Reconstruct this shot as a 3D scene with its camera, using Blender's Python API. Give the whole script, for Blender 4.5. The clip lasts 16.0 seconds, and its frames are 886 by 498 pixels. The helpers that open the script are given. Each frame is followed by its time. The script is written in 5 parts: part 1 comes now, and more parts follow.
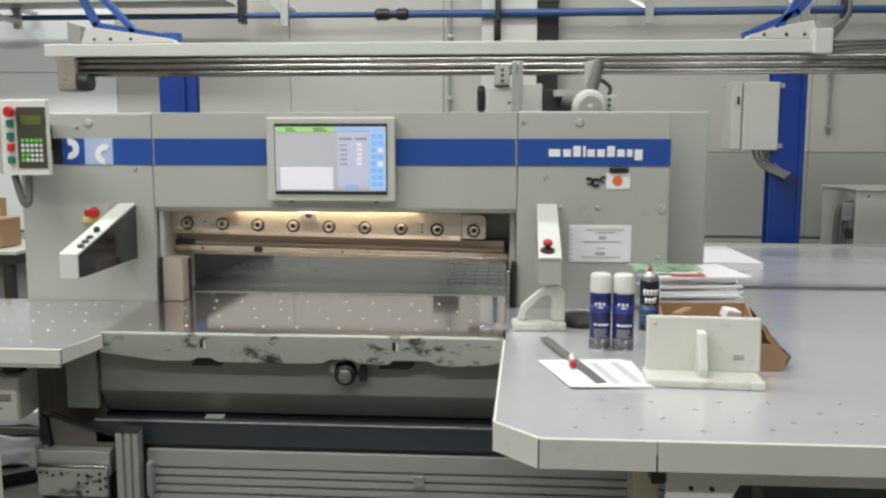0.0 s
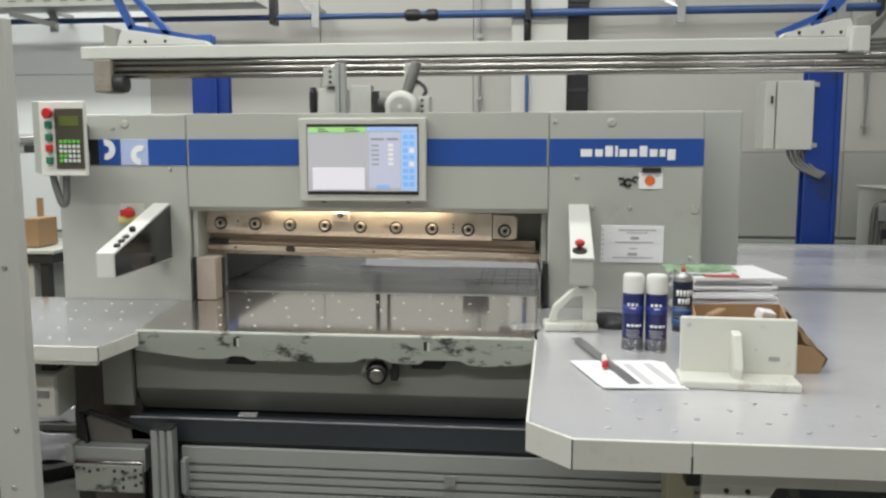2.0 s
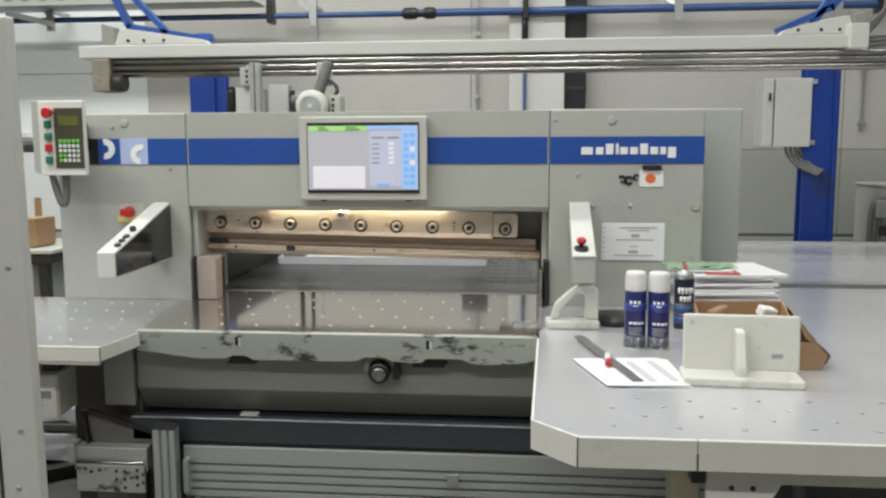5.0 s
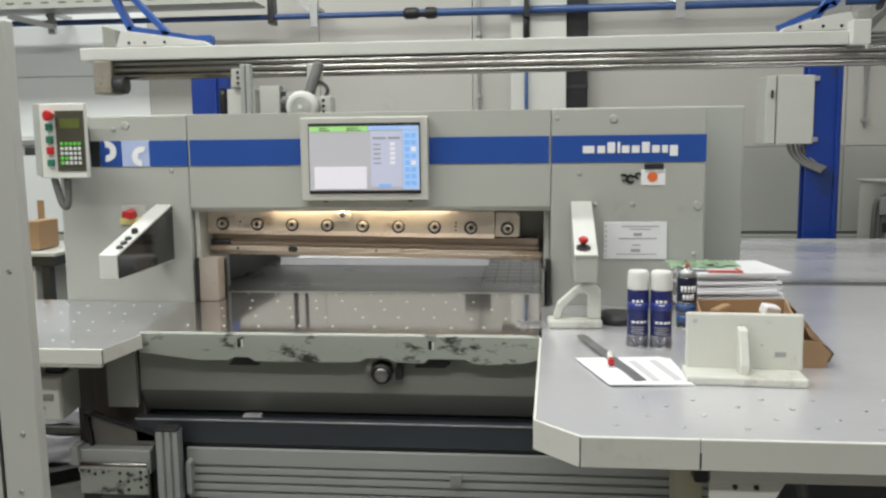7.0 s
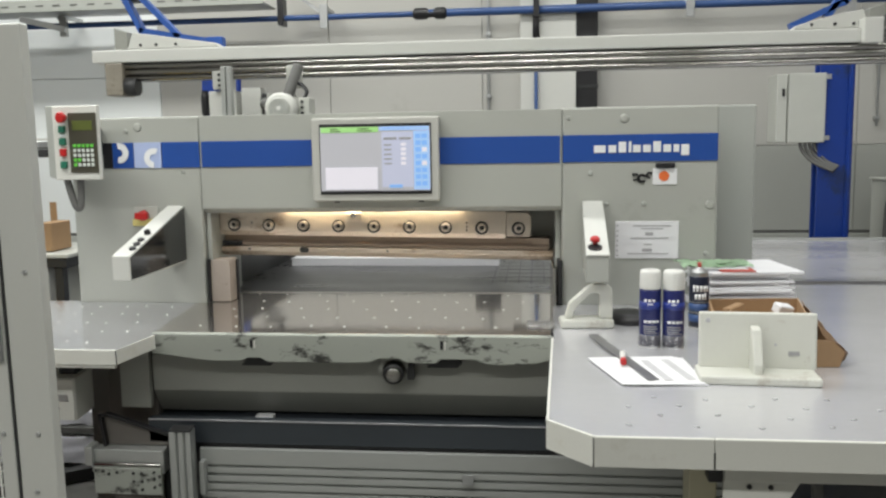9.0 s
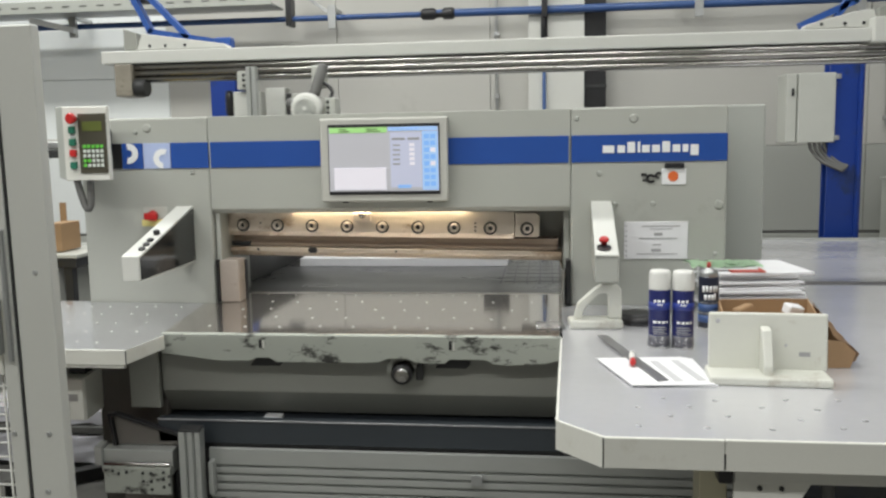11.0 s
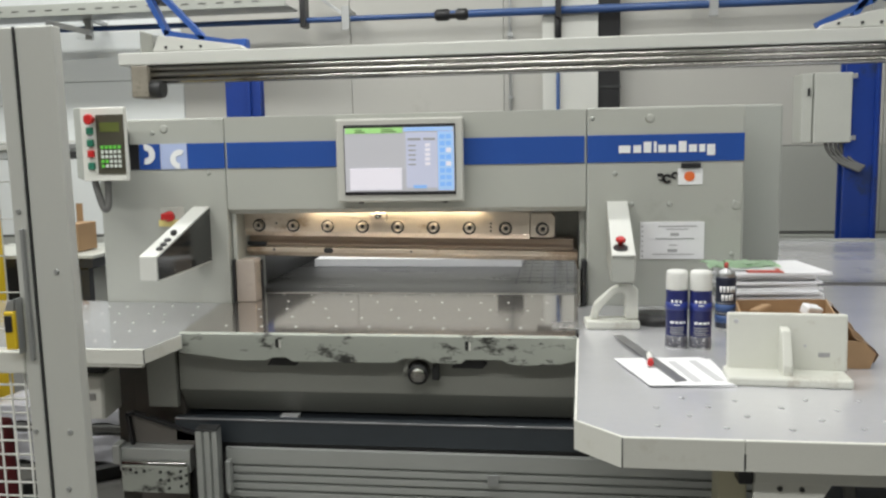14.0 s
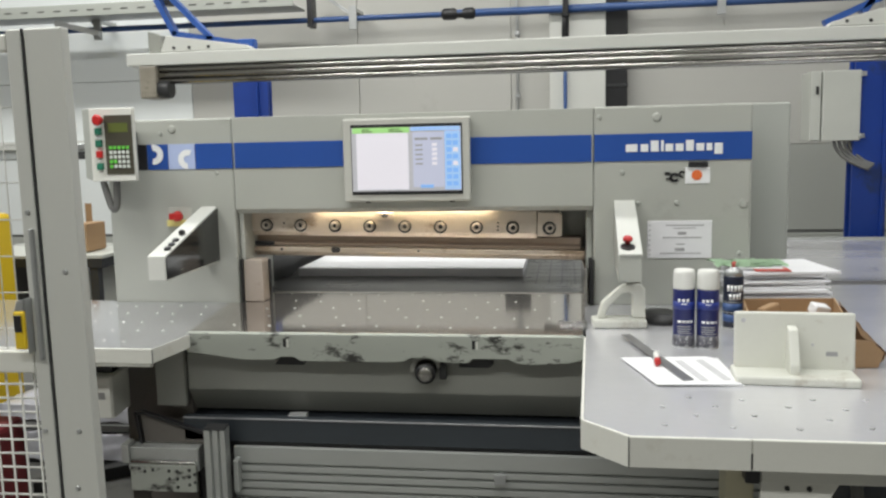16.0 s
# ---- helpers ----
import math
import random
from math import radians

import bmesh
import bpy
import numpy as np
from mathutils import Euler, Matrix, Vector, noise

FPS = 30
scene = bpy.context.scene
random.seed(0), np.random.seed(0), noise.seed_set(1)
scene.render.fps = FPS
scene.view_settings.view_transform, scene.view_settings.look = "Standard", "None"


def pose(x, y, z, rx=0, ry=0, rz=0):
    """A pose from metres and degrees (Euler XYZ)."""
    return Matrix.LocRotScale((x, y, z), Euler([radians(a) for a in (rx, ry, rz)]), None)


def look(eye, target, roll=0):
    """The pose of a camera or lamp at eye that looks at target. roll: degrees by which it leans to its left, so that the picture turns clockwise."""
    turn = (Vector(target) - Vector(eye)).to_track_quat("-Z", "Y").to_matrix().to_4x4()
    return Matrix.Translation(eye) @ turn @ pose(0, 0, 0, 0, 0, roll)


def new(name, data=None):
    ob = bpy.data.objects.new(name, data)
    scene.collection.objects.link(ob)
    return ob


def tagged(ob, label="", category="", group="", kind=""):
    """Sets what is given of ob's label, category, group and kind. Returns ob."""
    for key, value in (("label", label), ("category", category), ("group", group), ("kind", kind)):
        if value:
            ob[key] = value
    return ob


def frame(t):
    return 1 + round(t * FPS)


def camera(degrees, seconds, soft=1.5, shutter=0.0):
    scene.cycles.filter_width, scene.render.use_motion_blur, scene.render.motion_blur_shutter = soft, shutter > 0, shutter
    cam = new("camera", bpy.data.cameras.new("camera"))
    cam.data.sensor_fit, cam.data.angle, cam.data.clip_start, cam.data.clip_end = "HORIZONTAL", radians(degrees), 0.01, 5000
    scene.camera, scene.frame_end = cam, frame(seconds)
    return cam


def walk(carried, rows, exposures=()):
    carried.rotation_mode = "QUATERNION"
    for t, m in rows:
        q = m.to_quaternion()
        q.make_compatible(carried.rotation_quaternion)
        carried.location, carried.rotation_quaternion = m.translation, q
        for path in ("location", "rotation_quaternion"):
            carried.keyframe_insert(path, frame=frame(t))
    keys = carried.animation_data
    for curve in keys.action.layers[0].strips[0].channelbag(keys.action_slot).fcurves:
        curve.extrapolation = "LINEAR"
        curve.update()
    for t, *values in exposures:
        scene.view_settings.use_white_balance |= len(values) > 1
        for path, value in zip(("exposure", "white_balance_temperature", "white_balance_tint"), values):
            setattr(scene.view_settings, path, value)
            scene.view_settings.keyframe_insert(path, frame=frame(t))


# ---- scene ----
cam = camera(55.3, 16.0, soft=2.4, shutter=0.5)
PATH = [
    (0, (0.6389, -3.2466, 1.5180), (0.5028, -1.2659, 1.2769), 0.08),
    (0.5, (0.6317, -3.2431, 1.5162), (0.4756, -1.2639, 1.2741), 0.20),
    (1, (0.6309, -3.2471, 1.5160), (0.4560, -1.2695, 1.2740), 0.23),
    (1.5, (0.6301, -3.2492, 1.5169), (0.4412, -1.2728, 1.2760), 0.15),
    (2, (0.6272, -3.2504, 1.5169), (0.4253, -1.2752, 1.2768), -0.03),
    (2.5, (0.6210, -3.2488, 1.5160), (0.4182, -1.2737, 1.2759), -0.03),
    (3, (0.6129, -3.2474, 1.5161), (0.4140, -1.2720, 1.2750), -0.04),
    (3.5, (0.6121, -3.2495, 1.5160), (0.4142, -1.2742, 1.2730), -0.04),
    (4, (0.6051, -3.2510, 1.5170), (0.4103, -1.2755, 1.2731), -0.04),
    (6.5, (0.6140, -3.2484, 1.5171), (0.4171, -1.2731, 1.2730), -0.54),
    (7, (0.6138, -3.2464, 1.5182), (0.4130, -1.2717, 1.2732), -0.64),
    (7.5, (0.6100, -3.2488, 1.5201), (0.4042, -1.2747, 1.2741), -0.73),
    (8, (0.6121, -3.2496, 1.5190), (0.4003, -1.2760, 1.2741), -0.82),
    (8.5, (0.6091, -3.2498, 1.5180), (0.3923, -1.2765, 1.2749), -0.91),
    (9, (0.6070, -3.2489, 1.5181), (0.3843, -1.2764, 1.2740), -0.91),
    (11.5, (0.6029, -3.2482, 1.5181), (0.3583, -1.2781, 1.2751), -0.98),
    (12, (0.6030, -3.2493, 1.5201), (0.3544, -1.2797, 1.2771), -0.97),
    (12.5, (0.5950, -3.2497, 1.5171), (0.3435, -1.2804, 1.2751), -0.97),
    (13, (0.5953, -3.2528, 1.5190), (0.3367, -1.2843, 1.2780), -0.96),
    (13.5, (0.5913, -3.2530, 1.5180), (0.3288, -1.2850, 1.2770), -1.05),
    (14, (0.5882, -3.2521, 1.5150), (0.3207, -1.2846, 1.2751), -1.05),
    (14.5, (0.5821, -3.2506, 1.5161), (0.3126, -1.2837, 1.2741), -1.04),
    (15, (0.5828, -3.2475, 1.5153), (0.3094, -1.2815, 1.2702), -1.14),
    (15.5, (0.5911, -3.2510, 1.5171), (0.3098, -1.2860, 1.2731), -1.13),
    (16, (0.5924, -3.2549, 1.5169), (0.3061, -1.2904, 1.2749), -1.22),
]
walk(cam, [(t, look(eye, target, roll)) for t, eye, target, roll in PATH])

# ---- light and exposure ----
scene.view_settings.exposure = 0.0
world = bpy.data.worlds.new("world")
scene.world = world
world.use_nodes = True
world.node_tree.nodes["Background"].inputs[0].default_value = (0.75, 0.8, 0.85, 1)
world.node_tree.nodes["Background"].inputs[1].default_value = 0.25


def tube_light(x, y, length, power):
    lamp = bpy.data.lights.new("ceiling_lamp", "AREA")
    lamp.shape, lamp.size, lamp.size_y, lamp.energy, lamp.color = "RECTANGLE", length, 0.35, power, (0.98, 0.985, 0.945)
    ob = new("ceiling_lamp", lamp)
    ob.matrix_world = pose(x, y, 4.6)


for lx, power in ((-2.9, 97), (0.1, 66), (3.2, 38)):
    for ly in (-4.6, -1.6, 1.5):
        tube_light(lx, ly, 2.4, power)


# ---- materials ----
def material(name, color, rough=0.5, metal=0.0, vary=0.06, scale=6.0, grain=60.0, bump=0.05, dirt=None, dirt_amount=0.0, dirt_scale=3.0,
             emit=0.0, coat=0.0, stretch=(1, 1, 1), rough_vary=0.1, spec=0.5):
    m = bpy.data.materials.new(name)
    m.use_nodes = True
    nt = m.node_tree
    b = nt.nodes["Principled BSDF"]
    b.inputs["Metallic"].default_value = metal
    b.inputs["Coat Weight"].default_value = coat
    b.inputs["Specular IOR Level"].default_value = spec
    tc = nt.nodes.new("ShaderNodeTexCoord")
    mp = nt.nodes.new("ShaderNodeMapping")
    mp.inputs["Scale"].default_value = stretch
    nt.links.new(tc.outputs["Object"], mp.inputs["Vector"])

    def noise_node(s, d):
        n = nt.nodes.new("ShaderNodeTexNoise")
        n.inputs["Scale"].default_value, n.inputs["Detail"].default_value = s, d
        nt.links.new(mp.outputs["Vector"], n.inputs["Vector"])
        return n
    big, fine = noise_node(scale, 4), noise_node(grain, 3)
    mix = nt.nodes.new("ShaderNodeMath")
    mix.operation = "MULTIPLY_ADD"
    mix.inputs[1].default_value = 0.35
    nt.links.new(fine.outputs["Fac"], mix.inputs[0])
    nt.links.new(big.outputs["Fac"], mix.inputs[2])
    ramp = nt.nodes.new("ShaderNodeMapRange")
    ramp.inputs["From Min"].default_value, ramp.inputs["From Max"].default_value = 0.35, 1.0
    ramp.inputs["To Min"].default_value, ramp.inputs["To Max"].default_value = 1 - vary, 1 + vary
    nt.links.new(mix.outputs[0], ramp.inputs["Value"])
    hue = nt.nodes.new("ShaderNodeHueSaturation")
    hue.inputs["Color"].default_value = (*color, 1)
    nt.links.new(ramp.outputs["Result"], hue.inputs["Value"])
    col = hue.outputs["Color"]
    if dirt:
        dn = noise_node(dirt_scale, 8)
        dn.inputs["Roughness"].default_value = 0.7
        cut = nt.nodes.new("ShaderNodeMapRange")
        cut.inputs["From Min"].default_value, cut.inputs["From Max"].default_value = 0.62 - 0.3 * dirt_amount, 0.7 - 0.3 * dirt_amount
        nt.links.new(dn.outputs["Fac"], cut.inputs["Value"])
        mx = nt.nodes.new("ShaderNodeMixRGB")
        mx.inputs["Color2"].default_value = (*dirt, 1)
        nt.links.new(cut.outputs["Result"], mx.inputs["Fac"])
        nt.links.new(col, mx.inputs["Color1"])
        col = mx.outputs["Color"]
    nt.links.new(col, b.inputs["Base Color"])
    rr = nt.nodes.new("ShaderNodeMapRange")
    rr.inputs["From Min"].default_value, rr.inputs["From Max"].default_value = 0.3, 1.0
    rr.inputs["To Min"].default_value, rr.inputs["To Max"].default_value = max(0.02, rough * (1 - rough_vary)), min(1, rough * (1 + rough_vary))
    nt.links.new(mix.outputs[0], rr.inputs["Value"])
    nt.links.new(rr.outputs["Result"], b.inputs["Roughness"])
    if bump:
        bp = nt.nodes.new("ShaderNodeBump")
        bp.inputs["Strength"].default_value, bp.inputs["Distance"].default_value = bump, 0.002
        nt.links.new(mix.outputs[0], bp.inputs["Height"])
        nt.links.new(bp.outputs["Normal"], b.inputs["Normal"])
    if emit:
        nt.links.new(col, b.inputs["Emission Color"])
        b.inputs["Emission Strength"].default_value = emit
    return m


M_GREY = material("machine_grey_paint", (0.41, 0.42, 0.385), 0.42, vary=0.05, scale=1.5, grain=180, bump=0.04, dirt=(0.36, 0.365, 0.33), dirt_amount=0.08, dirt_scale=2.2)
M_GREY2 = material("machine_grey_side", (0.40, 0.415, 0.385), 0.45, vary=0.05, scale=1.5, grain=180, bump=0.04)
M_WORN = material("worn_grey_paint", (0.38, 0.40, 0.36), 0.45, vary=0.06, scale=3, grain=150, bump=0.06, dirt=(0.035, 0.035, 0.032), dirt_amount=0.27, dirt_scale=11, stretch=(0.8, 1, 1.6))
M_COVER = material("lower_cover_paint", (0.32, 0.325, 0.295), 0.4, vary=0.08, scale=2, grain=120, dirt=(0.28, 0.28, 0.25), dirt_amount=0.2, dirt_scale=2.0)
M_WHITE = material("white_paint", (0.63, 0.635, 0.60), 0.4, vary=0.04, scale=3, grain=120)
M_RIM = material("table_rim_paint", (0.70, 0.70, 0.65), 0.42, vary=0.05, scale=3, grain=140, dirt=(0.62, 0.61, 0.55), dirt_amount=0.06, dirt_scale=4)
M_BLUE = material("blue_stripe_film", (0.018, 0.075, 0.33), 0.35, vary=0.06, scale=4, grain=90, bump=0.02)
M_LILAC = material("lilac_film", (0.42, 0.5, 0.74), 0.4, bump=0.02)
M_BRAND = material("white_film", (0.82, 0.83, 0.84), 0.4, bump=0.02)
M_COLUMN = material("blue_steel_paint", (0.012, 0.045, 0.26), 0.35, vary=0.1, scale=3, grain=60, dirt=(0.02, 0.04, 0.14), dirt_amount=0.15)
M_ARM = material("blue_arm_paint", (0.03, 0.10, 0.38), 0.35, vary=0.1)
M_STEEL = material("polished_table_steel", (0.62, 0.58, 0.55), 0.085, metal=0.9, vary=0.08, scale=1.6, grain=40, bump=0.0, stretch=(1, 2.2, 1), rough_vary=0.35)
M_STEEL_R = material("brushed_table_steel", (0.72, 0.72, 0.75), 0.24, metal=0.55, vary=0.05, scale=1.4, grain=35, bump=0.0, stretch=(1, 2.2, 1), rough_vary=0.15)
M_CLAMP = material("ground_clamp_steel", (0.66, 0.58, 0.49), 0.36, metal=0.6, vary=0.12, scale=4, grain=80, dirt=(0.44, 0.34, 0.25), dirt_amount=0.12, dirt_scale=4, stretch=(1, 1, 2))
M_CHROME = material("chromed_rail", (0.42, 0.41, 0.39), 0.22, metal=1.0, vary=0.12, scale=3, stretch=(0.3, 1, 1), dirt=(0.12, 0.11, 0.1), dirt_amount=0.1, dirt_scale=5)
M_ALU = material("aluminium_profile", (0.47, 0.485, 0.47), 0.36, metal=0.45, vary=0.08, scale=3, grain=90, stretch=(0.25, 1, 1))
M_NOZ = material("nozzle_steel", (0.42, 0.42, 0.44), 0.4, metal=0.6)
M_POST = material("fence_post_paint", (0.58, 0.585, 0.55), 0.45, vary=0.03, scale=1, grain=120)
M_LEG = material("yellowed_paint", (0.62, 0.58, 0.42), 0.5, vary=0.05, scale=5, dirt=(0.45, 0.40, 0.26), dirt_amount=0.1)
M_BOLT = material("bolt_steel", (0.55, 0.50, 0.44), 0.3, metal=0.85, vary=0.1)
M_KNIFE = material("oily_knife_steel", (0.36, 0.285, 0.225), 0.38, metal=0.5, vary=0.2, scale=3, grain=60, dirt=(0.16, 0.11, 0.08), dirt_amount=0.2, dirt_scale=3, stretch=(0.25, 1, 3))
M_TRAY = material("dark_blue_grey_sheet", (0.035, 0.042, 0.05), 0.35, vary=0.2, scale=2, grain=40, stretch=(0.3, 1, 1))
M_WRAP = material("film_wrapped_paper", (0.66, 0.66, 0.72), 0.25, vary=0.08, scale=9, grain=60, bump=0.3, coat=0.5)
M_CRATE = material("dark_red_plastic", (0.16, 0.025, 0.03), 0.45)
M_BEIGE = material("beige_guide_paint", (0.40, 0.345, 0.30), 0.4, vary=0.08, dirt=(0.28, 0.23, 0.19), dirt_amount=0.12, dirt_scale=5)
M_RULER = material("ruler_steel", (0.30, 0.30, 0.31), 0.35, metal=0.7)
M_HOUSE = material("monitor_paint", (0.52, 0.52, 0.48), 0.4, vary=0.03)
M_SCRF = material("screen_field", (0.44, 0.46, 0.58), 0.3, vary=0.0, bump=0, emit=0.42)
# Steel darkened to stand in for the dark it mirrors below the knife beam.
M_REAR_SHADED = material("shaded_rear_steel", (0.19, 0.19, 0.195), 0.30, metal=0.9, vary=0.1, scale=2, grain=45, bump=0.0, stretch=(1, 2.2, 1), rough_vary=0.3)
M_BROWN = material("dark_brown_sheet", (0.15, 0.138, 0.125), 0.4, vary=0.1)
M_SLOT = material("slot_shadow_steel", (0.15, 0.15, 0.16), 0.4, metal=0.7)
M_STEEL_B = material("polished_side_steel", (0.60, 0.60, 0.63), 0.13, metal=0.72, vary=0.07, scale=1.6, grain=40, bump=0.0, stretch=(1, 2.2, 1), rough_vary=0.4)
M_LIGHTINK = material("light_grey_print", (0.52, 0.52, 0.54), 0.7)
M_BLACK = material("black_plastic", (0.018, 0.018, 0.02), 0.35, vary=0.15)
M_DARK = material("dark_steel", (0.03, 0.031, 0.032), 0.45, vary=0.15, scale=3, dirt=(0.05, 0.05, 0.05), dirt_amount=0.1)
M_SMOKE = material("smoked_panel", (0.02, 0.021, 0.021), 0.12, vary=0.1, bump=0.0)
M_RUBBER = material("grey_hose", (0.12, 0.12, 0.115), 0.55, vary=0.15)
M_RED = material("red_button", (0.5, 0.02, 0.02), 0.35)
M_GREEN = material("green_button", (0.02, 0.16, 0.10), 0.4)
M_KEY = material("white_key", (0.62, 0.66, 0.62), 0.5)
M_KEYGREEN = material("lit_green_key", (0.10, 0.42, 0.05), 0.5, emit=0.35)
M_OLIVE = material("olive_panel", (0.065, 0.06, 0.042), 0.4)
M_LCD = material("lcd", (0.10, 0.12, 0.03), 0.3, emit=0.1)
M_WALL = material("cream_wall_panel", (0.48, 0.475, 0.445), 0.6, vary=0.03, scale=0.8, grain=40, bump=0.03, dirt=(0.43, 0.425, 0.395), dirt_amount=0.1, dirt_scale=0.8)
M_WALLW = material("white_wall_panel", (0.78, 0.81, 0.81), 0.55, vary=0.03, scale=0.8, grain=40, bump=0.03)
M_WALLG = material("grey_wall_panel", (0.40, 0.41, 0.38), 0.55, vary=0.04, scale=0.8, grain=40)
M_FLOOR = material("grey_floor", (0.15, 0.148, 0.14), 0.45, vary=0.12, scale=1.2, grain=25, dirt=(0.09, 0.088, 0.085), dirt_amount=0.2, dirt_scale=1.5)
M_CEIL = material("ceiling_paint", (0.6, 0.6, 0.58), 0.7)
M_PLASTIC = material("white_polyethylene", (0.66, 0.665, 0.61), 0.42, vary=0.04, scale=5, grain=60, dirt=(0.52, 0.50, 0.44), dirt_amount=0.2, dirt_scale=6)
M_PAPER = material("white_paper", (0.76, 0.76, 0.78), 0.7, vary=0.03, scale=8, bump=0.02)
M_EDGE = material("paper_edges", (0.82, 0.82, 0.85), 0.8, vary=0.1, scale=4, grain=220, bump=0.1, stretch=(0.05, 0.05, 1.5))
M_INK = material("grey_print", (0.36, 0.36, 0.37), 0.7)
M_CARD = material("brown_cardboard", (0.34, 0.215, 0.115), 0.75, vary=0.12, scale=5, grain=70, bump=0.12)
M_ENDCAP = material("worn_steel_cap", (0.27, 0.245, 0.20), 0.45, vary=0.2, scale=9, dirt=(0.16, 0.14, 0.11), dirt_amount=0.3, dirt_scale=14)
M_CLOTH = material("green_cloth", (0.56, 0.74, 0.54), 0.85, vary=0.08, scale=12, bump=0.05)
M_REDF = material("red_folder", (0.55, 0.10, 0.08), 0.6)
M_CANBLUE = material("can_blue_print", (0.016, 0.022, 0.12), 0.3, vary=0.15, scale=14)
M_CANDARK = material("can_dark_print", (0.012, 0.016, 0.035), 0.3, vary=0.2, scale=20)
M_CAP = material("white_cap", (0.72, 0.72, 0.69), 0.35, vary=0.02)
M_YELLOW = material("yellow_switch", (0.72, 0.50, 0.02), 0.4)
M_PIPE = material("blue_air_pipe", (0.035, 0.085, 0.24), 0.35, vary=0.12, scale=6)
M_ZINC = material("zinc_plated", (0.45, 0.46, 0.46), 0.42, metal=0.7, vary=0.15, scale=8)
M_BOXG = material("grey_cabinet_paint", (0.50, 0.51, 0.47), 0.45, vary=0.04)
M_SCREEN = material("screen_grey", (0.40, 0.40, 0.43), 0.3, vary=0.0, bump=0, emit=0.42)
M_SCRW = material("screen_white", (0.66, 0.64, 0.70), 0.3, vary=0.0, bump=0, emit=0.42)
M_SCRB = material("screen_blue", (0.20, 0.40, 0.74), 0.3, vary=0.0, bump=0, emit=0.42)
M_SCRLB = material("screen_light_blue", (0.33, 0.50, 0.80), 0.3, vary=0.0, bump=0, emit=0.42)
M_SCRG = material("screen_green", (0.32, 0.60, 0.22), 0.3, vary=0.0, bump=0, emit=0.42)
M_WARM = material("lamp_tube", (1.0, 0.82, 0.55), 0.4, vary=0.0, bump=0, emit=19.0)
M_ORANGE = material("orange_seal", (0.75, 0.16, 0.04), 0.5)
M_STICK = material("sticker_yellow", (0.75, 0.66, 0.25), 0.5)


# ---- mesh helpers ----
def thing(name, label, category, group="", kind=""):
    return tagged(new(name), label, category, group, kind)


def finish(bm, smooth=False):
    bmesh.ops.recalc_face_normals(bm, faces=bm.faces)
    if smooth:
        for f in bm.faces:
            f.smooth = len(f.verts) == 4
    return bm


# The plan's drawing was turned a few degrees against the machine: knots of depth, each with the true depth and the
# scale and shift of widths and of heights there.
TABLE = 0.9
KNOTS = [(-1.4, -1.573, 0.958, 0.1884, 0.906, 0.0869), (-0.497, -0.575, 0.972, 0.0593, 0.946, 0.0486), (0, 0, 1.0015, 0.0039, 0.9877, 0.0111), (0.2, 0.24, 1.0125, -0.006, 0.996, 0.0036),
         (0.4, 0.44, 0.9993, -0.0238, 0.9936, 0.0058), (0.8, 0.84, 1.0076, -0.0697, 1.0093, 0.0194), (1.3, 1.34, 1.0386, -0.0813, 1.0118, 0.0422), (2.5, 2.5, 0.9862, -0.1823, 0.989, 0.128), (3.5, 3.5, 0.994, -0.2607, 0.9948, 0.1669)]


def in_hall(p, depth=None):
    """A point of the drawing in the hall; depth: the depth at which the scales are taken."""
    d = p[1] if depth is None else depth
    y, a, b, c, h = (float(np.interp(d, [k[0] for k in KNOTS], [k[i] for k in KNOTS])) for i in range(1, 6))
    y += min(0, p[1] + 1.4)
    return Vector((a * p[0] + b, y + (p[1] - d), c * p[2] + h if p[2] > 0.01 else p[2]))


def on_table(p):
    """A point of the drawing on the right-hand table, or above it."""
    w = 0.00324 * p[0] - 0.07382 * p[1] + 1
    return Vector(((p[0] - 0.1159 * p[1] + 0.01306) / w, (0.06035 * p[0] + 1.23637 * p[1] + 0.04237) / w, TABLE + 0.955 * (p[2] - TABLE)))


def placed(bm, how):
    if how == "hall":
        near = min(v.co.y for v in bm.verts)
        for v in bm.verts:
            v.co = in_hall(v.co, None if near < -0.004 else near)
    elif how == "plan":
        for v in bm.verts:
            z = v.co.z
            v.co = in_hall(v.co)
            v.co.z = z
    elif how == "table":
        for v in bm.verts:
            v.co = on_table(v.co)


HOW = "hall"


def part(name, bm, mat, parent=None, label=""):
    placed(bm, HOW)
    me = bpy.data.meshes.new(name)
    bm.to_mesh(me)
    bm.free()
    me.materials.append(mat)
    ob = new(name, me)
    if parent:
        ob.parent = parent
    if label:
        ob["label"] = label
    return ob


def box(x0, x1, y0, y1, z0, z1, bevel=0.004, seg=2):
    bm = bmesh.new()
    bmesh.ops.create_cube(bm, size=1)
    for v in bm.verts:
        v.co = Vector(((x0 + x1) / 2 + v.co.x * (x1 - x0), (y0 + y1) / 2 + v.co.y * (y1 - y0), (z0 + z1) / 2 + v.co.z * (z1 - z0)))
    b = min(bevel, 0.3 * min(abs(x1 - x0), abs(y1 - y0), abs(z1 - z0)))
    if b > 0:
        bmesh.ops.bevel(bm, geom=bm.edges[:], offset=b, segments=seg, profile=0.5, affect="EDGES")
    return finish(bm)


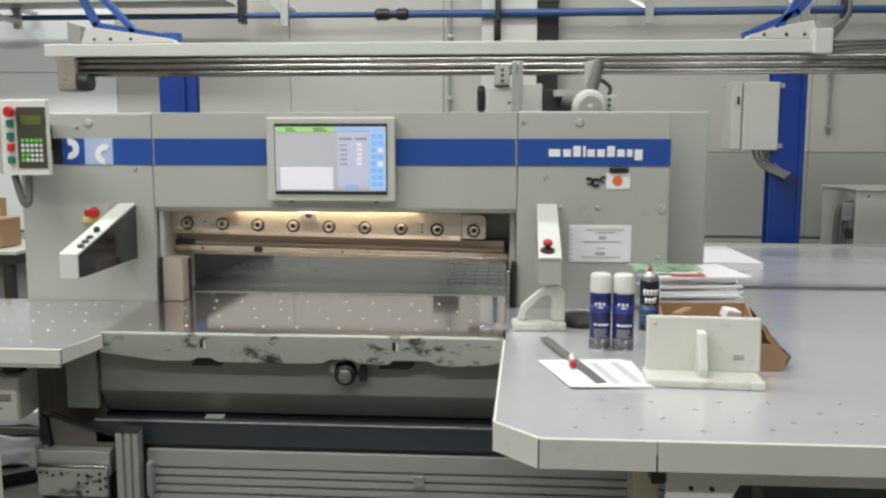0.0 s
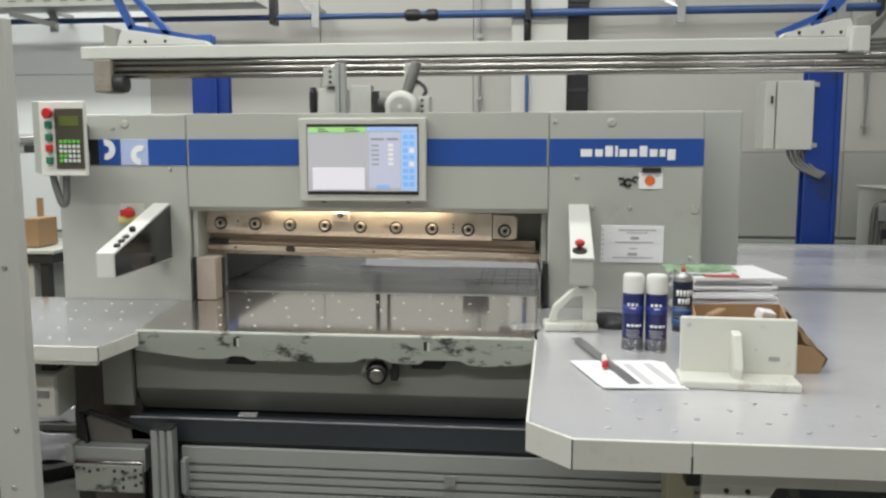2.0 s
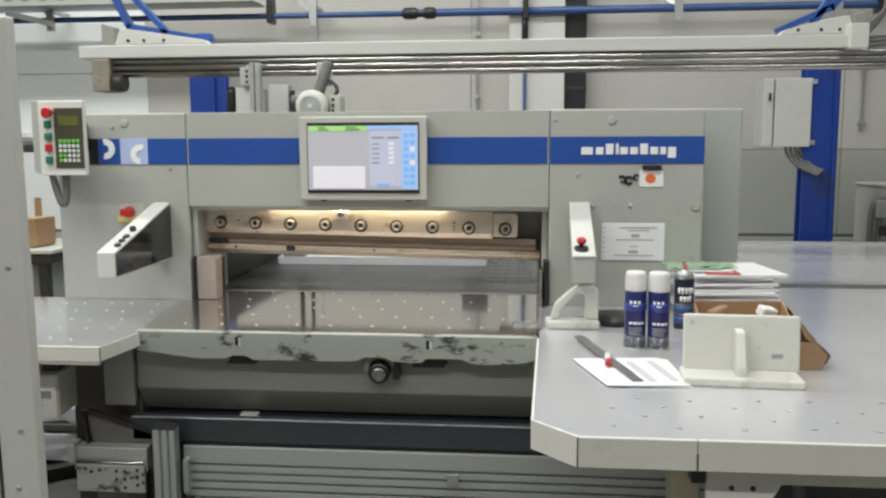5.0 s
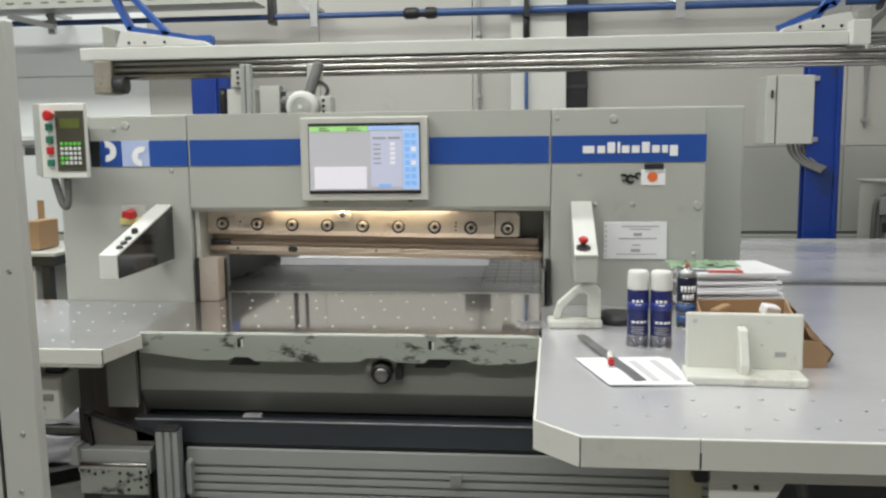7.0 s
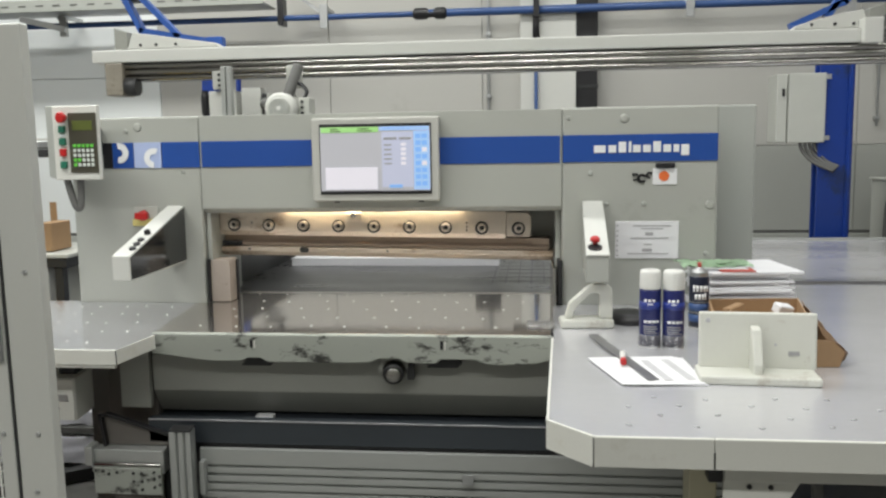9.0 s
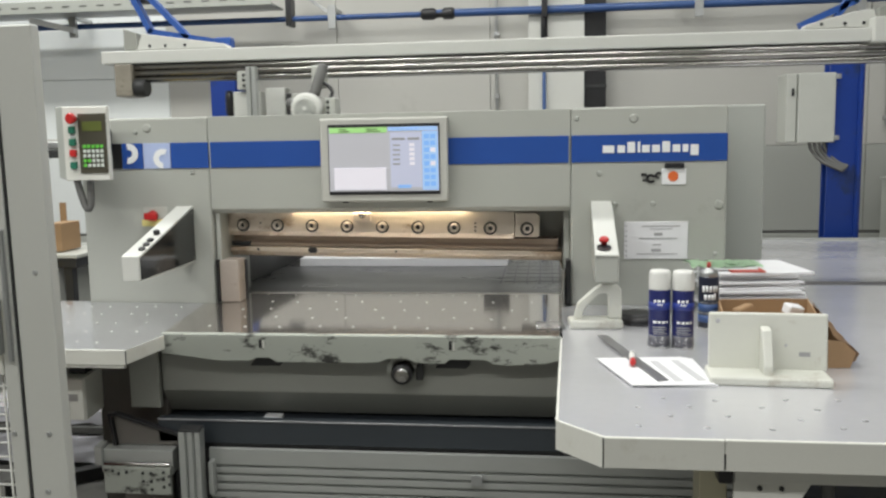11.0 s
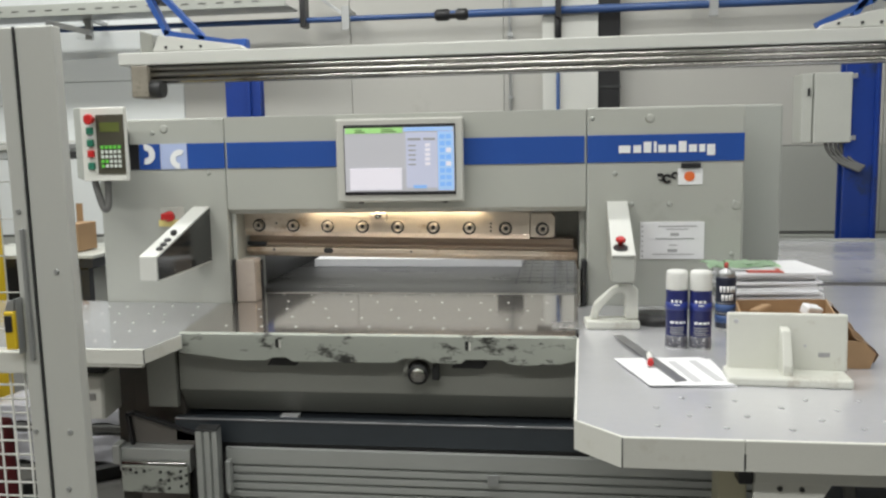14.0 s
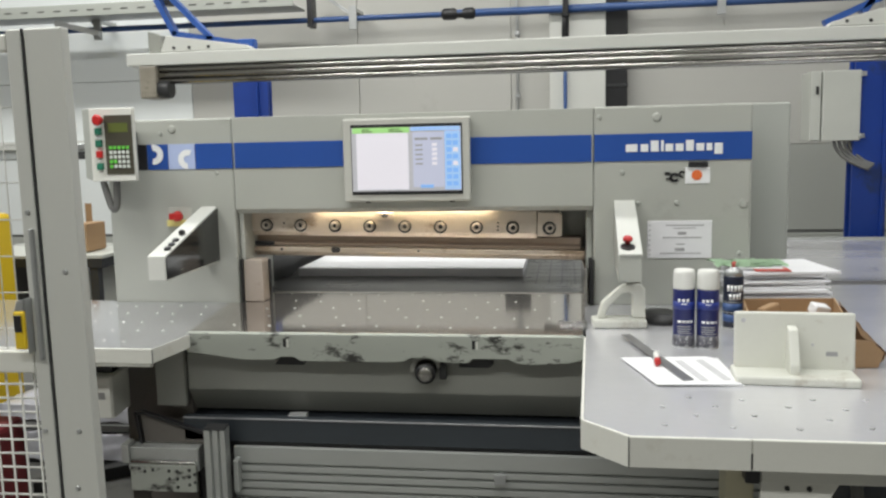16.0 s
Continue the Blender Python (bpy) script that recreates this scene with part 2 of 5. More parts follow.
def prism(pts, axis, a, b, bevel=0.003):
    """A polygon of 2D points, drawn out along an axis from a to b (axis x: points are y, z; y: x, z; z: x, y)."""
    bm = bmesh.new()

    def at(p, k):
        return {"x": (k, p[0], p[1]), "y": (p[0], k, p[1]), "z": (p[0], p[1], k)}[axis]
    lo, hi = [bm.verts.new(at(p, a)) for p in pts], [bm.verts.new(at(p, b)) for p in pts]
    bm.faces.new(lo), bm.faces.new(hi)
    n = len(pts)
    for i in range(n):
        bm.faces.new((lo[i], lo[(i + 1) % n], hi[(i + 1) % n], hi[i]))
    bmesh.ops.recalc_face_normals(bm, faces=bm.faces)
    if bevel > 0:
        bmesh.ops.bevel(bm, geom=bm.edges[:], offset=bevel, segments=2, profile=0.5, affect="EDGES")
    return finish(bm)


def lathe(profile, base, axis=(0, 0, 1), seg=24):
    """A turned body: (radius, height) pairs along an axis from base."""
    bm = bmesh.new()
    turn = Vector((0, 0, 1)).rotation_difference(Vector(axis)).to_matrix().to_4x4()
    m = Matrix.Translation(base) @ turn
    rings = []
    for r, h in profile:
        rings.append([bm.verts.new(m @ Vector((r * math.cos(2 * math.pi * i / seg), r * math.sin(2 * math.pi * i / seg), h))) for i in range(seg)])
    for lo, hi in zip(rings, rings[1:]):
        for i in range(seg):
            bm.faces.new((lo[i], lo[(i + 1) % seg], hi[(i + 1) % seg], hi[i]))
    bm.faces.new(rings[0]), bm.faces.new(rings[-1])
    return finish(bm, True)


def rod(p0, p1, r, seg=16):
    p0, p1 = Vector(p0), Vector(p1)
    length = (p1 - p0).length
    b = min(r * 0.2, 0.003)
    return lathe([(r - b, 0), (r, b), (r, length - b), (r - b, length)], p0, (p1 - p0).normalized(), seg)


def hose(points, r, seg=10, steps=8):
    """A bent tube through the points."""
    pts = [Vector(p) for p in points]
    path = []
    ext = [2 * pts[0] - pts[1]] + pts + [2 * pts[-1] - pts[-2]]
    for i in range(1, len(ext) - 2):
        a, b, c, d = ext[i - 1:i + 3]
        for k in range(steps):
            t = k / steps
            path.append(0.5 * (2 * b + (c - a) * t + (2 * a - 5 * b + 4 * c - d) * t * t + (3 * b - a - 3 * c + d) * t ** 3))
    path.append(pts[-1])
    bm = bmesh.new()
    rings, side = [], None
    for i, p in enumerate(path):
        way = (path[min(i + 1, len(path) - 1)] - path[max(i - 1, 0)]).normalized()
        if side is None:
            side = way.orthogonal().normalized()
        side = (side - way * side.dot(way)).normalized()
        up = way.cross(side)
        rings.append([bm.verts.new(p + r * (math.cos(2 * math.pi * k / seg) * side + math.sin(2 * math.pi * k / seg) * up)) for k in range(seg)])
    for lo, hi in zip(rings, rings[1:]):
        for k in range(seg):
            bm.faces.new((lo[k], lo[(k + 1) % seg], hi[(k + 1) % seg], hi[k]))
    bm.faces.new(rings[0]), bm.faces.new(rings[-1])
    return finish(bm, True)


def bent_bar(points, w, h):
    """A square bar along straight pieces."""
    bm = bmesh.new()
    for p, q in zip(points, points[1:]):
        p, q = Vector(p), Vector(q)
        way = (q - p).normalized()
        side = way.cross(Vector((0, 1, 0))).normalized()
        dep = Vector((0, 1, 0))
        vs = [bm.verts.new(c + side * sx * w / 2 + dep * sy * h / 2) for c in (p - way * w * 0.3, q + way * w * 0.3) for sx, sy in ((-1, -1), (1, -1), (1, 1), (-1, 1))]
        for f in ((0, 1, 2, 3), (4, 5, 6, 7), (0, 1, 5, 4), (1, 2, 6, 5), (2, 3, 7, 6), (3, 0, 4, 7)):
            bm.faces.new([vs[i] for i in f])
    return finish(bm)


def join(*parts):
    bm = parts[0]
    for other in parts[1:]:
        me = bpy.data.meshes.new("tmp")
        other.to_mesh(me)
        other.free()
        bm.from_mesh(me)
        bpy.data.meshes.remove(me)
    return bm


def setting(name, bm, mat, label, category):
    return tagged(part(name, bm, mat), label, category, kind="structure")


def turned(bm, m):
    bmesh.ops.transform(bm, matrix=m, verts=bm.verts)
    return bm


# ---- the hall ----
HOW = ""
setting("floor", box(-8, 9, -9, 3.6, -0.1, 0, 0), M_FLOOR, "grey sealed concrete floor of a print hall", "floor")
setting("ceiling", box(-8, 9, -9, 3.6, 5.0, 5.1, 0), M_CEIL, "light grey hall ceiling", "ceiling")
setting("wall_west", box(-8.1, -8, -9, 3.6, 0, 5, 0), M_WALL, "cream painted hall wall", "wall")
setting("wall_east", box(9, 9.1, -9, 3.6, 0, 5, 0), M_WALL, "cream painted hall wall", "wall")
setting("wall_south", box(-8, 9, -9.1, -9, 0, 5, 0), M_WALL, "cream painted hall wall", "wall")
wall_north = setting("wall_north", box(-8, 9, 3.56, 3.75, 0, 5, 0), M_WALLG, "cream sandwich-panel hall wall with thin joints", "wall")
# sandwich panels with narrow joints
HOW = "hall"
rows_z = [(0.66, 1.312), (1.316, 1.95), (1.954, 2.75), (2.754, 3.6), (3.604, 4.99)]
cols_x = [(-8, -5.2), (-5.196, -2.222), (-2.218, -0.79), (-0.786, 0.44), (0.444, 3.28), (3.284, 4.6), (4.604, 6.0), (6.004, 9)]
for z0, z1 in rows_z:
    for x0, x1 in cols_x:
        part("panel", box(x0, x1, 3.5, 3.555, z0, z1, 0.003, 1), M_WALLW if x0 < -2.3 else M_WALLG if z0 < 1 else M_WALL, wall_north)
part("panel", box(-8, 9, 3.49, 3.555, 0.0, 0.638, 0.004, 1), M_WALLG, wall_north)
part("joint_strip", box(-8, 9, 3.50, 3.555, 0.640, 0.655, 0.003, 1), M_RUBBER, wall_north)
pil = thing("pilaster", "white painted wall pilaster behind the cutting machine", "pilaster", kind="structure")
part("casing", box(0.73, 1.15, 3.3, 3.5, 0, 5, 0.006), M_WHITE, pil)
duct = thing("cable_duct", "black vertical cable duct on the wall", "duct")
part("body", box(1.155, 1.32, 3.36, 3.5, 0, 5, 0.005), M_BLACK, duct)
for z in (1.78, 2.45):
    part("clamp", box(1.15, 1.325, 3.352, 3.36, z, z + 0.025, 0.002), M_DARK, duct)
vp = thing("wall_conduit", "thin grey conduit fixed to the wall with clips", "conduit")
part("tube", rod((0.49, 3.47, 0), (0.49, 3.47, 5), 0.012), M_ZINC, vp)
for z in (1.72, 2.2, 2.6):
    part("clip", box(0.47, 0.51, 3.45, 3.5, z, z + 0.03, 0.003), M_ZINC, vp)
vp3 = thing("wall_conduit", "thin grey conduit fixed to the wall with clips", "conduit")
part("tube", rod((3.41, 3.47, 1.45), (3.41, 3.47, 2.9), 0.009), M_ZINC, vp3)
for z in (1.5, 1.9):
    part("clip", box(3.39, 3.43, 3.45, 3.5, z, z + 0.025, 0.003), M_ZINC, vp3)
vp2 = thing("air_drop_pipe", "thin blue air pipe dropping from the main pipe", "pipe")
part("tube", rod((0.845, 3.27, 0.4), (0.845, 3.27, 2.38), 0.014), M_PIPE, vp2)
part("valve", rod((0.845, 3.27, 2.16), (0.845, 3.27, 2.36), 0.026), M_BLACK, vp2)

# ---- compressed-air main along the wall ----
pipe = thing("air_pipe", "blue compressed-air main pipe along the wall", "pipe")
part("tube", rod((-4.5, 3.27, 2.365), (-0.05, 3.27, 2.365), 0.022), M_PIPE, pipe)
part("tube", rod((-0.05, 3.27, 2.367), (6, 3.27, 2.375), 0.03), M_PIPE, pipe)
part("coupling", lathe([(0.03, 0), (0.045, 0.02), (0.045, 0.1), (0.03, 0.12), (0.03, 0.16), (0.045, 0.18), (0.045, 0.24), (0.03, 0.26)], (-0.09, 3.27, 2.367), (1, 0, 0)), M_BLACK, pipe, "black pipe coupling")
for x in (-2.9, -0.78, 1.97, 3.1):
    z = 2.367
    part("bracket", join(box(x - 0.03, x + 0.03, 3.22, 3.25, z - 0.09, z + 0.09, 0.003), box(x - 0.02, x + 0.02, 3.25, 3.5, z + 0.05, z + 0.08, 0.003)), M_ZINC, pipe, "zinc-plated wall bracket")
    part("brace", bent_bar([(x - 0.22, 3.4, z + 0.17), (x - 0.02, 3.26, z + 0.03)], 0.025, 0.02), M_ZINC, pipe)
for x in (-1.12, 0.845, 3.4):
    part("strap", box(x - 0.022, x + 0.022, 3.21, 3.33, 2.31, 2.62, 0.004), M_BLACK, pipe, "black hanging strap")
tray = thing("cable_tray", "perforated zinc cable tray high on the wall", "cable tray")
TILT = Matrix(((1, 0, 0, 0), (0, 1, 0, 0), (0.002, 0, 1, 0.08), (0, 0, 0, 1)))
part("bed", turned(box(-6, -1.2, 3.0, 3.3, 2.372, 2.387, 0.002), TILT), M_ZINC, tray)
part("rim", turned(box(-6, -1.2, 2.985, 3.0, 2.372, 2.46, 0.002), TILT), M_GREY2, tray)
for k in range(22):
    x = -4.4 + 0.14 * k
    part("slot", turned(box(x, x + 0.06, 2.981, 2.986, 2.41, 2.42, 0.001, 1), TILT), M_RUBBER, tray)
part("support_arm", bent_bar([(-3.15, 3.05, 2.40), (-2.9, 3.2, 2.34)], 0.045, 0.03), M_ZINC, tray)

# ---- blue steel columns ----
for x0, x1, y, top in ((2.62, 2.835, 2.48, 1.95), (-1.55, -1.29, 2.5, 1.95)):
    col = thing("steel_column", "dark blue painted steel column on the hall floor", "column")
    part("flange", box(x0, x1, y, y + 0.02, 0, top, 0.003), M_COLUMN, col)
    part("flange", box(x0, x1, y + 0.08, y + 0.10, 0, top, 0.003), M_COLUMN, col)
    part("web", box((x0 + x1) / 2 - 0.01, (x0 + x1) / 2 + 0.01, y + 0.02, y + 0.08, 0, top, 0.001), M_COLUMN, col)
    part("rib", box(x0 + 0.17, x0 + 0.19, y - 0.03, y, 0, top, 0.003), M_COLUMN, col)
    part("foot_plate", box(x0 - 0.06, x1 + 0.06, y - 0.06, y + 0.16, 0, 0.02, 0.003), M_COLUMN, col)

# ---- switch box beside the column ----
ebox = thing("switch_box", "grey steel switch cabinet with cables below", "electrical box")
part("body", box(2.418, 2.650, 2.46, 2.70, 1.385, 1.830, 0.006), M_BOXG, ebox)
part("door", box(2.346, 2.413, 2.47, 2.69, 1.388, 1.827, 0.006), M_BOXG, ebox)
part("lock", box(2.376, 2.390, 2.455, 2.47, 1.685, 1.735, 0.003), M_BLACK, ebox)
part("mount", box(2.64, 2.67, 2.44, 2.46, 1.40, 1.43, 0.003), M_ZINC, ebox)
part("mount", box(2.64, 2.67, 2.44, 2.46, 1.79, 1.82, 0.003), M_ZINC, ebox)
for k in range(4):
    part("cable", hose([(2.50 + 0.03 * k, 2.5, 1.39), (2.52 + 0.03 * k, 2.5, 1.33), (2.58 + 0.03 * k, 2.47, 1.26), (2.70 + 0.01 * k, 2.44, 1.20 + 0.01 * k)], 0.011), M_RUBBER, ebox)
cab = thing("side_cabinet", "light grey steel cabinet with hoses beside it", "cabinet")
part("body", box(3.245, 4.1, 2.6, 3.2, 0, 1.105, 0.01), M_BOXG, cab)
part("lid", box(3.23, 4.115, 2.585, 3.215, 1.105, 1.12, 0.004), M_BOXG, cab)
part("screw", lathe([(0.008, 0), (0.006, 0.005)], (3.33, 2.6, 1.07), (0, -1, 0), 10), M_DARK, cab)
for k in range(3):
    part("hose", hose([(3.125 + 0.03 * k, 2.62, 0.6), (3.13 + 0.03 * k, 2.62, 0.82), (3.15 + 0.03 * k, 2.64, 0.98), (3.22 + 0.015 * k, 2.66, 1.03)], 0.017), M_RUBBER, cab)
part("valve_block", box(3.16, 3.235, 2.60, 2.68, 0.90, 1.02, 0.006), M_ZINC, cab)
part("valve_block", box(3.18, 3.24, 2.60, 2.68, 0.78, 0.85, 0.006), M_DARK, cab)
sock = thing("sensor_post", "dark grey sensor box on a post behind the table", "sensor")
HOW = ""
part("post", rod((0.30, 1.99, 0), (0.30, 1.99, 1.205), 0.012), M_ZINC, sock)
part("box", box(0.22, 0.38, 1.95, 2.03, 1.206, 1.315, 0.006), M_DARK, sock)
rack = thing("rack_post", "thin dark steel post behind the rear table", "post")
part("upright", rod((0.605, 1.95, 0), (0.605, 1.95, 1.28), 0.011), M_DARK, rack)
part("foot", box(0.565, 0.645, 1.91, 1.99, 0.0, 0.012, 0.002), M_DARK, rack)

# ---- rear air table ----
HOW = "plan"
rear = thing("rear_table", "polished steel rear feed table with air nozzles", "machine table")
HOW = ""
# The part inside the opening carries that dark reflection in its colour.
part("top", prism([(-0.78, 0.247), (0.75, 0.247), (1.05, 0.36), (1.05, 1.86), (-0.92, 1.86)], "z", TABLE - 0.06, TABLE, 0.001), M_REAR_SHADED, rear)
part("top", prism([(1.052, 0.40), (1.28, 0.476), (1.54, 0.476), (1.54, 0.574), (3.8, 0.574), (3.8, 2.16), (1.052, 2.16)], "z", TABLE - 0.06, TABLE, 0.001), M_STEEL_R, rear)
part("seam", box(1.545, 3.8, 0.5695, 0.5735, TABLE - 0.004, TABLE + 0.0008, 0), M_NOZ, rear)
part("side_guide", box(-0.80, -0.755, 0.30, 1.84, TABLE + 0.001, 1.10, 0.004), M_DARK, rear)
for k in range(10):
    x = 0.40 + 0.058 * k
    part("slot", box(x, x + 0.008, 0.5, 1.6, TABLE, TABLE + 0.0012, 0), M_SLOT, rear)
for k in range(9):
    y = 0.55 + 0.12 * k
    part("slot", box(0.42, 0.96, y, y + 0.007, TABLE, TABLE + 0.001, 0), M_SLOT, rear)
part("back_rail", box(-0.92, 1.05, 1.861, 1.89, TABLE - 0.1, TABLE + 0.012, 0.003), M_ALU, rear)
part("back_rail", box(1.054, 3.8, 2.161, 2.19, TABLE - 0.1, TABLE + 0.012, 0.003), M_ALU, rear)
for x in (-0.7, 0.4, 1.9, 3.4):
    part("leg", box(x, x + 0.08, 1.6, 1.68, 0, TABLE - 0.06, 0.004), M_DARK, rear)

# ---- cutting machine ----
HOW = "hall"
mc = thing("cutting_machine", "grey paper cutting machine with blue stripe and screen", "cutting machine")
part("left_column", box(-1.27, -0.7285, 0.0, 0.42, 0.86, 1.656, 0.008), M_GREY, mc)
part("column_base", box(-1.26, -0.735, 0.01, 0.41, 0.0, 0.858, 0.004), M_BROWN, mc)
part("machine_foot", box(-0.99, -0.80, -0.40, -0.004, 0.0, 0.80, 0.004), M_BROWN, mc)
part("machine_base", box(-0.80, 1.25, -0.38, -0.055, 0.0, 0.46, 0.004), M_DARK, mc)
part("front_cover", prism([(0.0, 1.656), (0.0, 1.285), (0.02, 1.266), (0.06, 1.266), (0.06, 1.656)], "x", -0.7265, 0.6928, 0.002), M_GREY, mc)
part("top_cover", box(-0.716, 0.688, 0.062, 0.42, 1.30, 1.653, 0.004), M_GREY2, mc)
part("right_column", box(0.694, 1.268, 0.0, 0.33, 0.05, 1.659, 0.008), M_GREY, mc)
part("side_cover", box(1.2, 1.512, 0.335, 0.52, 0.05, 1.668, 0.008), M_GREY2, mc)
part("base", box(-0.72, 0.69, -0.05, 0.42, 0.05, 0.80, 0.004), M_DARK, mc)
# trim around the opening
part("jamb", box(-0.722, -0.702, 0.02, 0.2, 0.905, 1.285, 0.004), M_GREY, mc)
part("jamb", box(0.67, 0.693, 0.06, 0.2, 0.905, 1.285, 0.004), M_GREY2, mc)
# stripe in separate films
for x0, x1 in ((-0.885, -0.7295), (-0.7205, -0.245), (0.19, 0.686), (0.696, 1.266)):
    part("stripe", box(x0, x1, -0.0035, 0.002, 1.452, 1.555, 0.001, 1), M_BLUE, mc, "blue stripe film")
emb = part("emblem", box(-1.09, -1.002, -0.0035, 0.002, 1.452, 1.555, 0.001, 1), M_BLUE, mc)
part("emblem_band", box(-1.13, -1.092, -0.0035, 0.002, 1.452, 1.555, 0.001, 1), M_BLACK, mc)
part("emblem_field", box(-1.0, -0.887, -0.0035, 0.002, 1.452, 1.555, 0.001, 1), M_LILAC, mc)


def bow(cx, cz, r0, r1, a0, a1, y0, y1, n=14):
    outer = [(cx + r1 * math.cos(radians(a0 + (a1 - a0) * k / n)), cz + r1 * math.sin(radians(a0 + (a1 - a0) * k / n))) for k in range(n + 1)]
    inner = [(cx + r0 * math.cos(radians(a1 + (a0 - a1) * k / n)), cz + r0 * math.sin(radians(a1 + (a0 - a1) * k / n))) for k in range(n + 1)]
    return prism(outer + inner, "y", y0, y1, 0)


part("emblem_bow", bow(-1.062, 1.514, 0.016, 0.041, -100, 100, -0.006, -0.0037), M_BRAND, mc)
part("emblem_bow", bow(-0.918, 1.492, 0.016, 0.040, 62, 270, -0.006, -0.0037), M_BRAND, mc)
# brand word as plain white bars
for k, (w, up, dn) in enumerate([(.05, 0, 0), (.033, 0, 0), (.033, .013, 0), (.012, .013, 0), (.033, 0, 0), (.033, 0, 0), (.033, .013, 0), (.033, 0, 0), (.024, 0, 0), (.034, 0, .013)]):
    x = 0.812 + sum([.054, .037, .037, .016, .037, .037, .037, .037, .028][:k])
    part("brand_bar", box(x, x + w * 0.86, -0.006, -0.0037, 1.487 - dn, 1.515 + up, 0.001, 1), M_BRAND, mc)
# screen
mon = part("monitor", box(-0.282, 0.212, -0.05, -0.001, 1.315, 1.638, 0.006), M_HOUSE, mc, "pale grey monitor housing")
mon.location.x = 0.017
part("monitor_bezel", box(-0.25, 0.182, -0.053, -0.049, 1.343, 1.615, 0.002), M_BLACK, mon)
SX0, SX1, SZ0, SZ1 = -0.2465, 0.1775, 1.349, 1.6105
part("screen", box(SX0, SX1, -0.0555, -0.052, SZ0, SZ1, 0), M_SCREEN, mon, "lit control screen")
part("screen_bar", box(SX0 + 0.004, -0.02, -0.057, -0.0556, 1.582, 1.603, 0), M_SCRG, mon)
part("screen_bar", box(-0.015, SX1 - 0.004, -0.057, -0.0556, 1.588, 1.603, 0), M_SCRLB, mon)
part("screen_column", box(0.115, SX1 - 0.002, -0.057, -0.0556, 1.36, 1.585, 0), M_SCRLB, mon)
for k in range(8):
    part("screen_button", box(0.122, 0.142, -0.058, -0.057, 1.375 + 0.026 * k, 1.392 + 0.026 * k, 0), M_SCRB, mon)
    part("screen_button", box(0.146, 0.166, -0.058, -0.057, 1.375 + 0.026 * k, 1.392 + 0.026 * k, 0), M_SCRW if k in (5, 3) else M_SCRB, mon)
part("screen_field", box(-0.008, 0.112, -0.057, -0.0556, 1.37, 1.582, 0), M_SCRF, mon)
for k, (a, b) in enumerate([(0.0, 0.05), (0.06, 0.105)]):
    part("screen_line", box(a, b, -0.058, -0.057, 1.553, 1.561, 0), M_INK, mon)
for k in range(5):
    part("screen_line", box(0.002, 0.03, -0.058, -0.057, 1.53 - 0.018 * k, 1.535 - 0.018 * k, 0), M_INK, mon)
    part("screen_line", box(0.066, 0.086, -0.058, -0.057, 1.528 - 0.018 * k, 1.54 - 0.018 * k, 0), M_SCRW, mon)
part("screen_line", box(0.02, 0.07, -0.058, -0.057, 1.368, 1.38, 0), M_SCRB, mon)
part("screen_window", box(-0.228, -0.025, -0.057, -0.0556, 1.362, 1.447, 0), M_SCRW, mon)
slide_a = part("screen_window", box(-0.228, -0.025, -0.0585, -0.0572, 1.362, 1.446, 0), M_SCRW, mon)
slide_b = part("screen_window", box(-0.228, -0.025, -0.0602, -0.0588, 1.362, 1.445, 0), M_SCRW, mon)
part("screen_edge", box(SX0, SX1, -0.0571, -0.0556, 1.6032, SZ1, 0), M_BLACK, mon)
part("screen_edge", box(SX0, SX1, -0.0571, -0.0556, SZ0, 1.356, 0), M_BLACK, mon)
for k, (a, b) in enumerate([(-0.205, -0.165), (-0.10, -0.045)]):
    for j in range(2):
        part("screen_line", box(a, b - 0.012 * j, -0.058, -0.057, 1.586 + 0.008 * j, 1.589 + 0.008 * j, 0), M_OLIVE, mon)
for k in range(6):
    part("screen_line", box(0.0 + 0.018 * k, 0.009 + 0.018 * k, -0.058, -0.057, 1.593, 1.598, 0), M_SCRB, mon)
for x in (-0.2, 0.13):
    part("monitor_foot", box(x, x + 0.02, -0.04, -0.02, 1.309, 1.315, 0.002), M_DARK, mon)
# labels on the right column
part("notice", box(0.894, 1.129, -0.004, 0.001, 1.081, 1.224, 0.001, 1), M_PAPER, mc, "white printed notice in a clear sleeve")
for z, a, b, h in [(1.207, .96, 1.10, .004), (1.196, .99, 1.07, .003), (1.176, 1.005, 1.035, .011), (1.160, .95, 1.09, .004), (1.135, 1.0, 1.03, .004), (1.114, .995, 1.03, .011), (1.10, .94, 1.09, .003)]:
    part("notice_bar", box(a, b, -0.0052, -0.004, z - h / 2, z + h / 2, 0), M_INK, mc)
for k in range(7):
    part("notice_hole", box(0.899, 0.904, -0.0052, -0.004, 1.09 + 0.019 * k, 1.096 + 0.019 * k, 0), M_INK, mc)
part("sticker", box(1.03, 1.119, -0.003, 0.001, 1.364, 1.426, 0.001, 1), M_BRAND, mc)
part("seal", lathe([(0.019, 0), (0.019, 0.0015)], (1.071, -0.0032, 1.396), (0, -1, 0), 20), M_ORANGE, mc)
part("test_mark", join(bow(0.99, 1.388, 0.008, 0.018, 20, 330, -0.004, 0), bow(1.018, 1.40, 0.006, 0.013, 30, 290, -0.004, 0), box(0.955, 0.975, -0.004, 0, 1.398, 1.408, 0), box(0.96, 0.985, -0.004, 0, 1.38, 1.386, 0)), M_BLACK, mc)
part("key_holder", box(1.04, 1.11, -0.012, 0.001, 1.427, 1.446, 0.003), M_BLACK, mc)
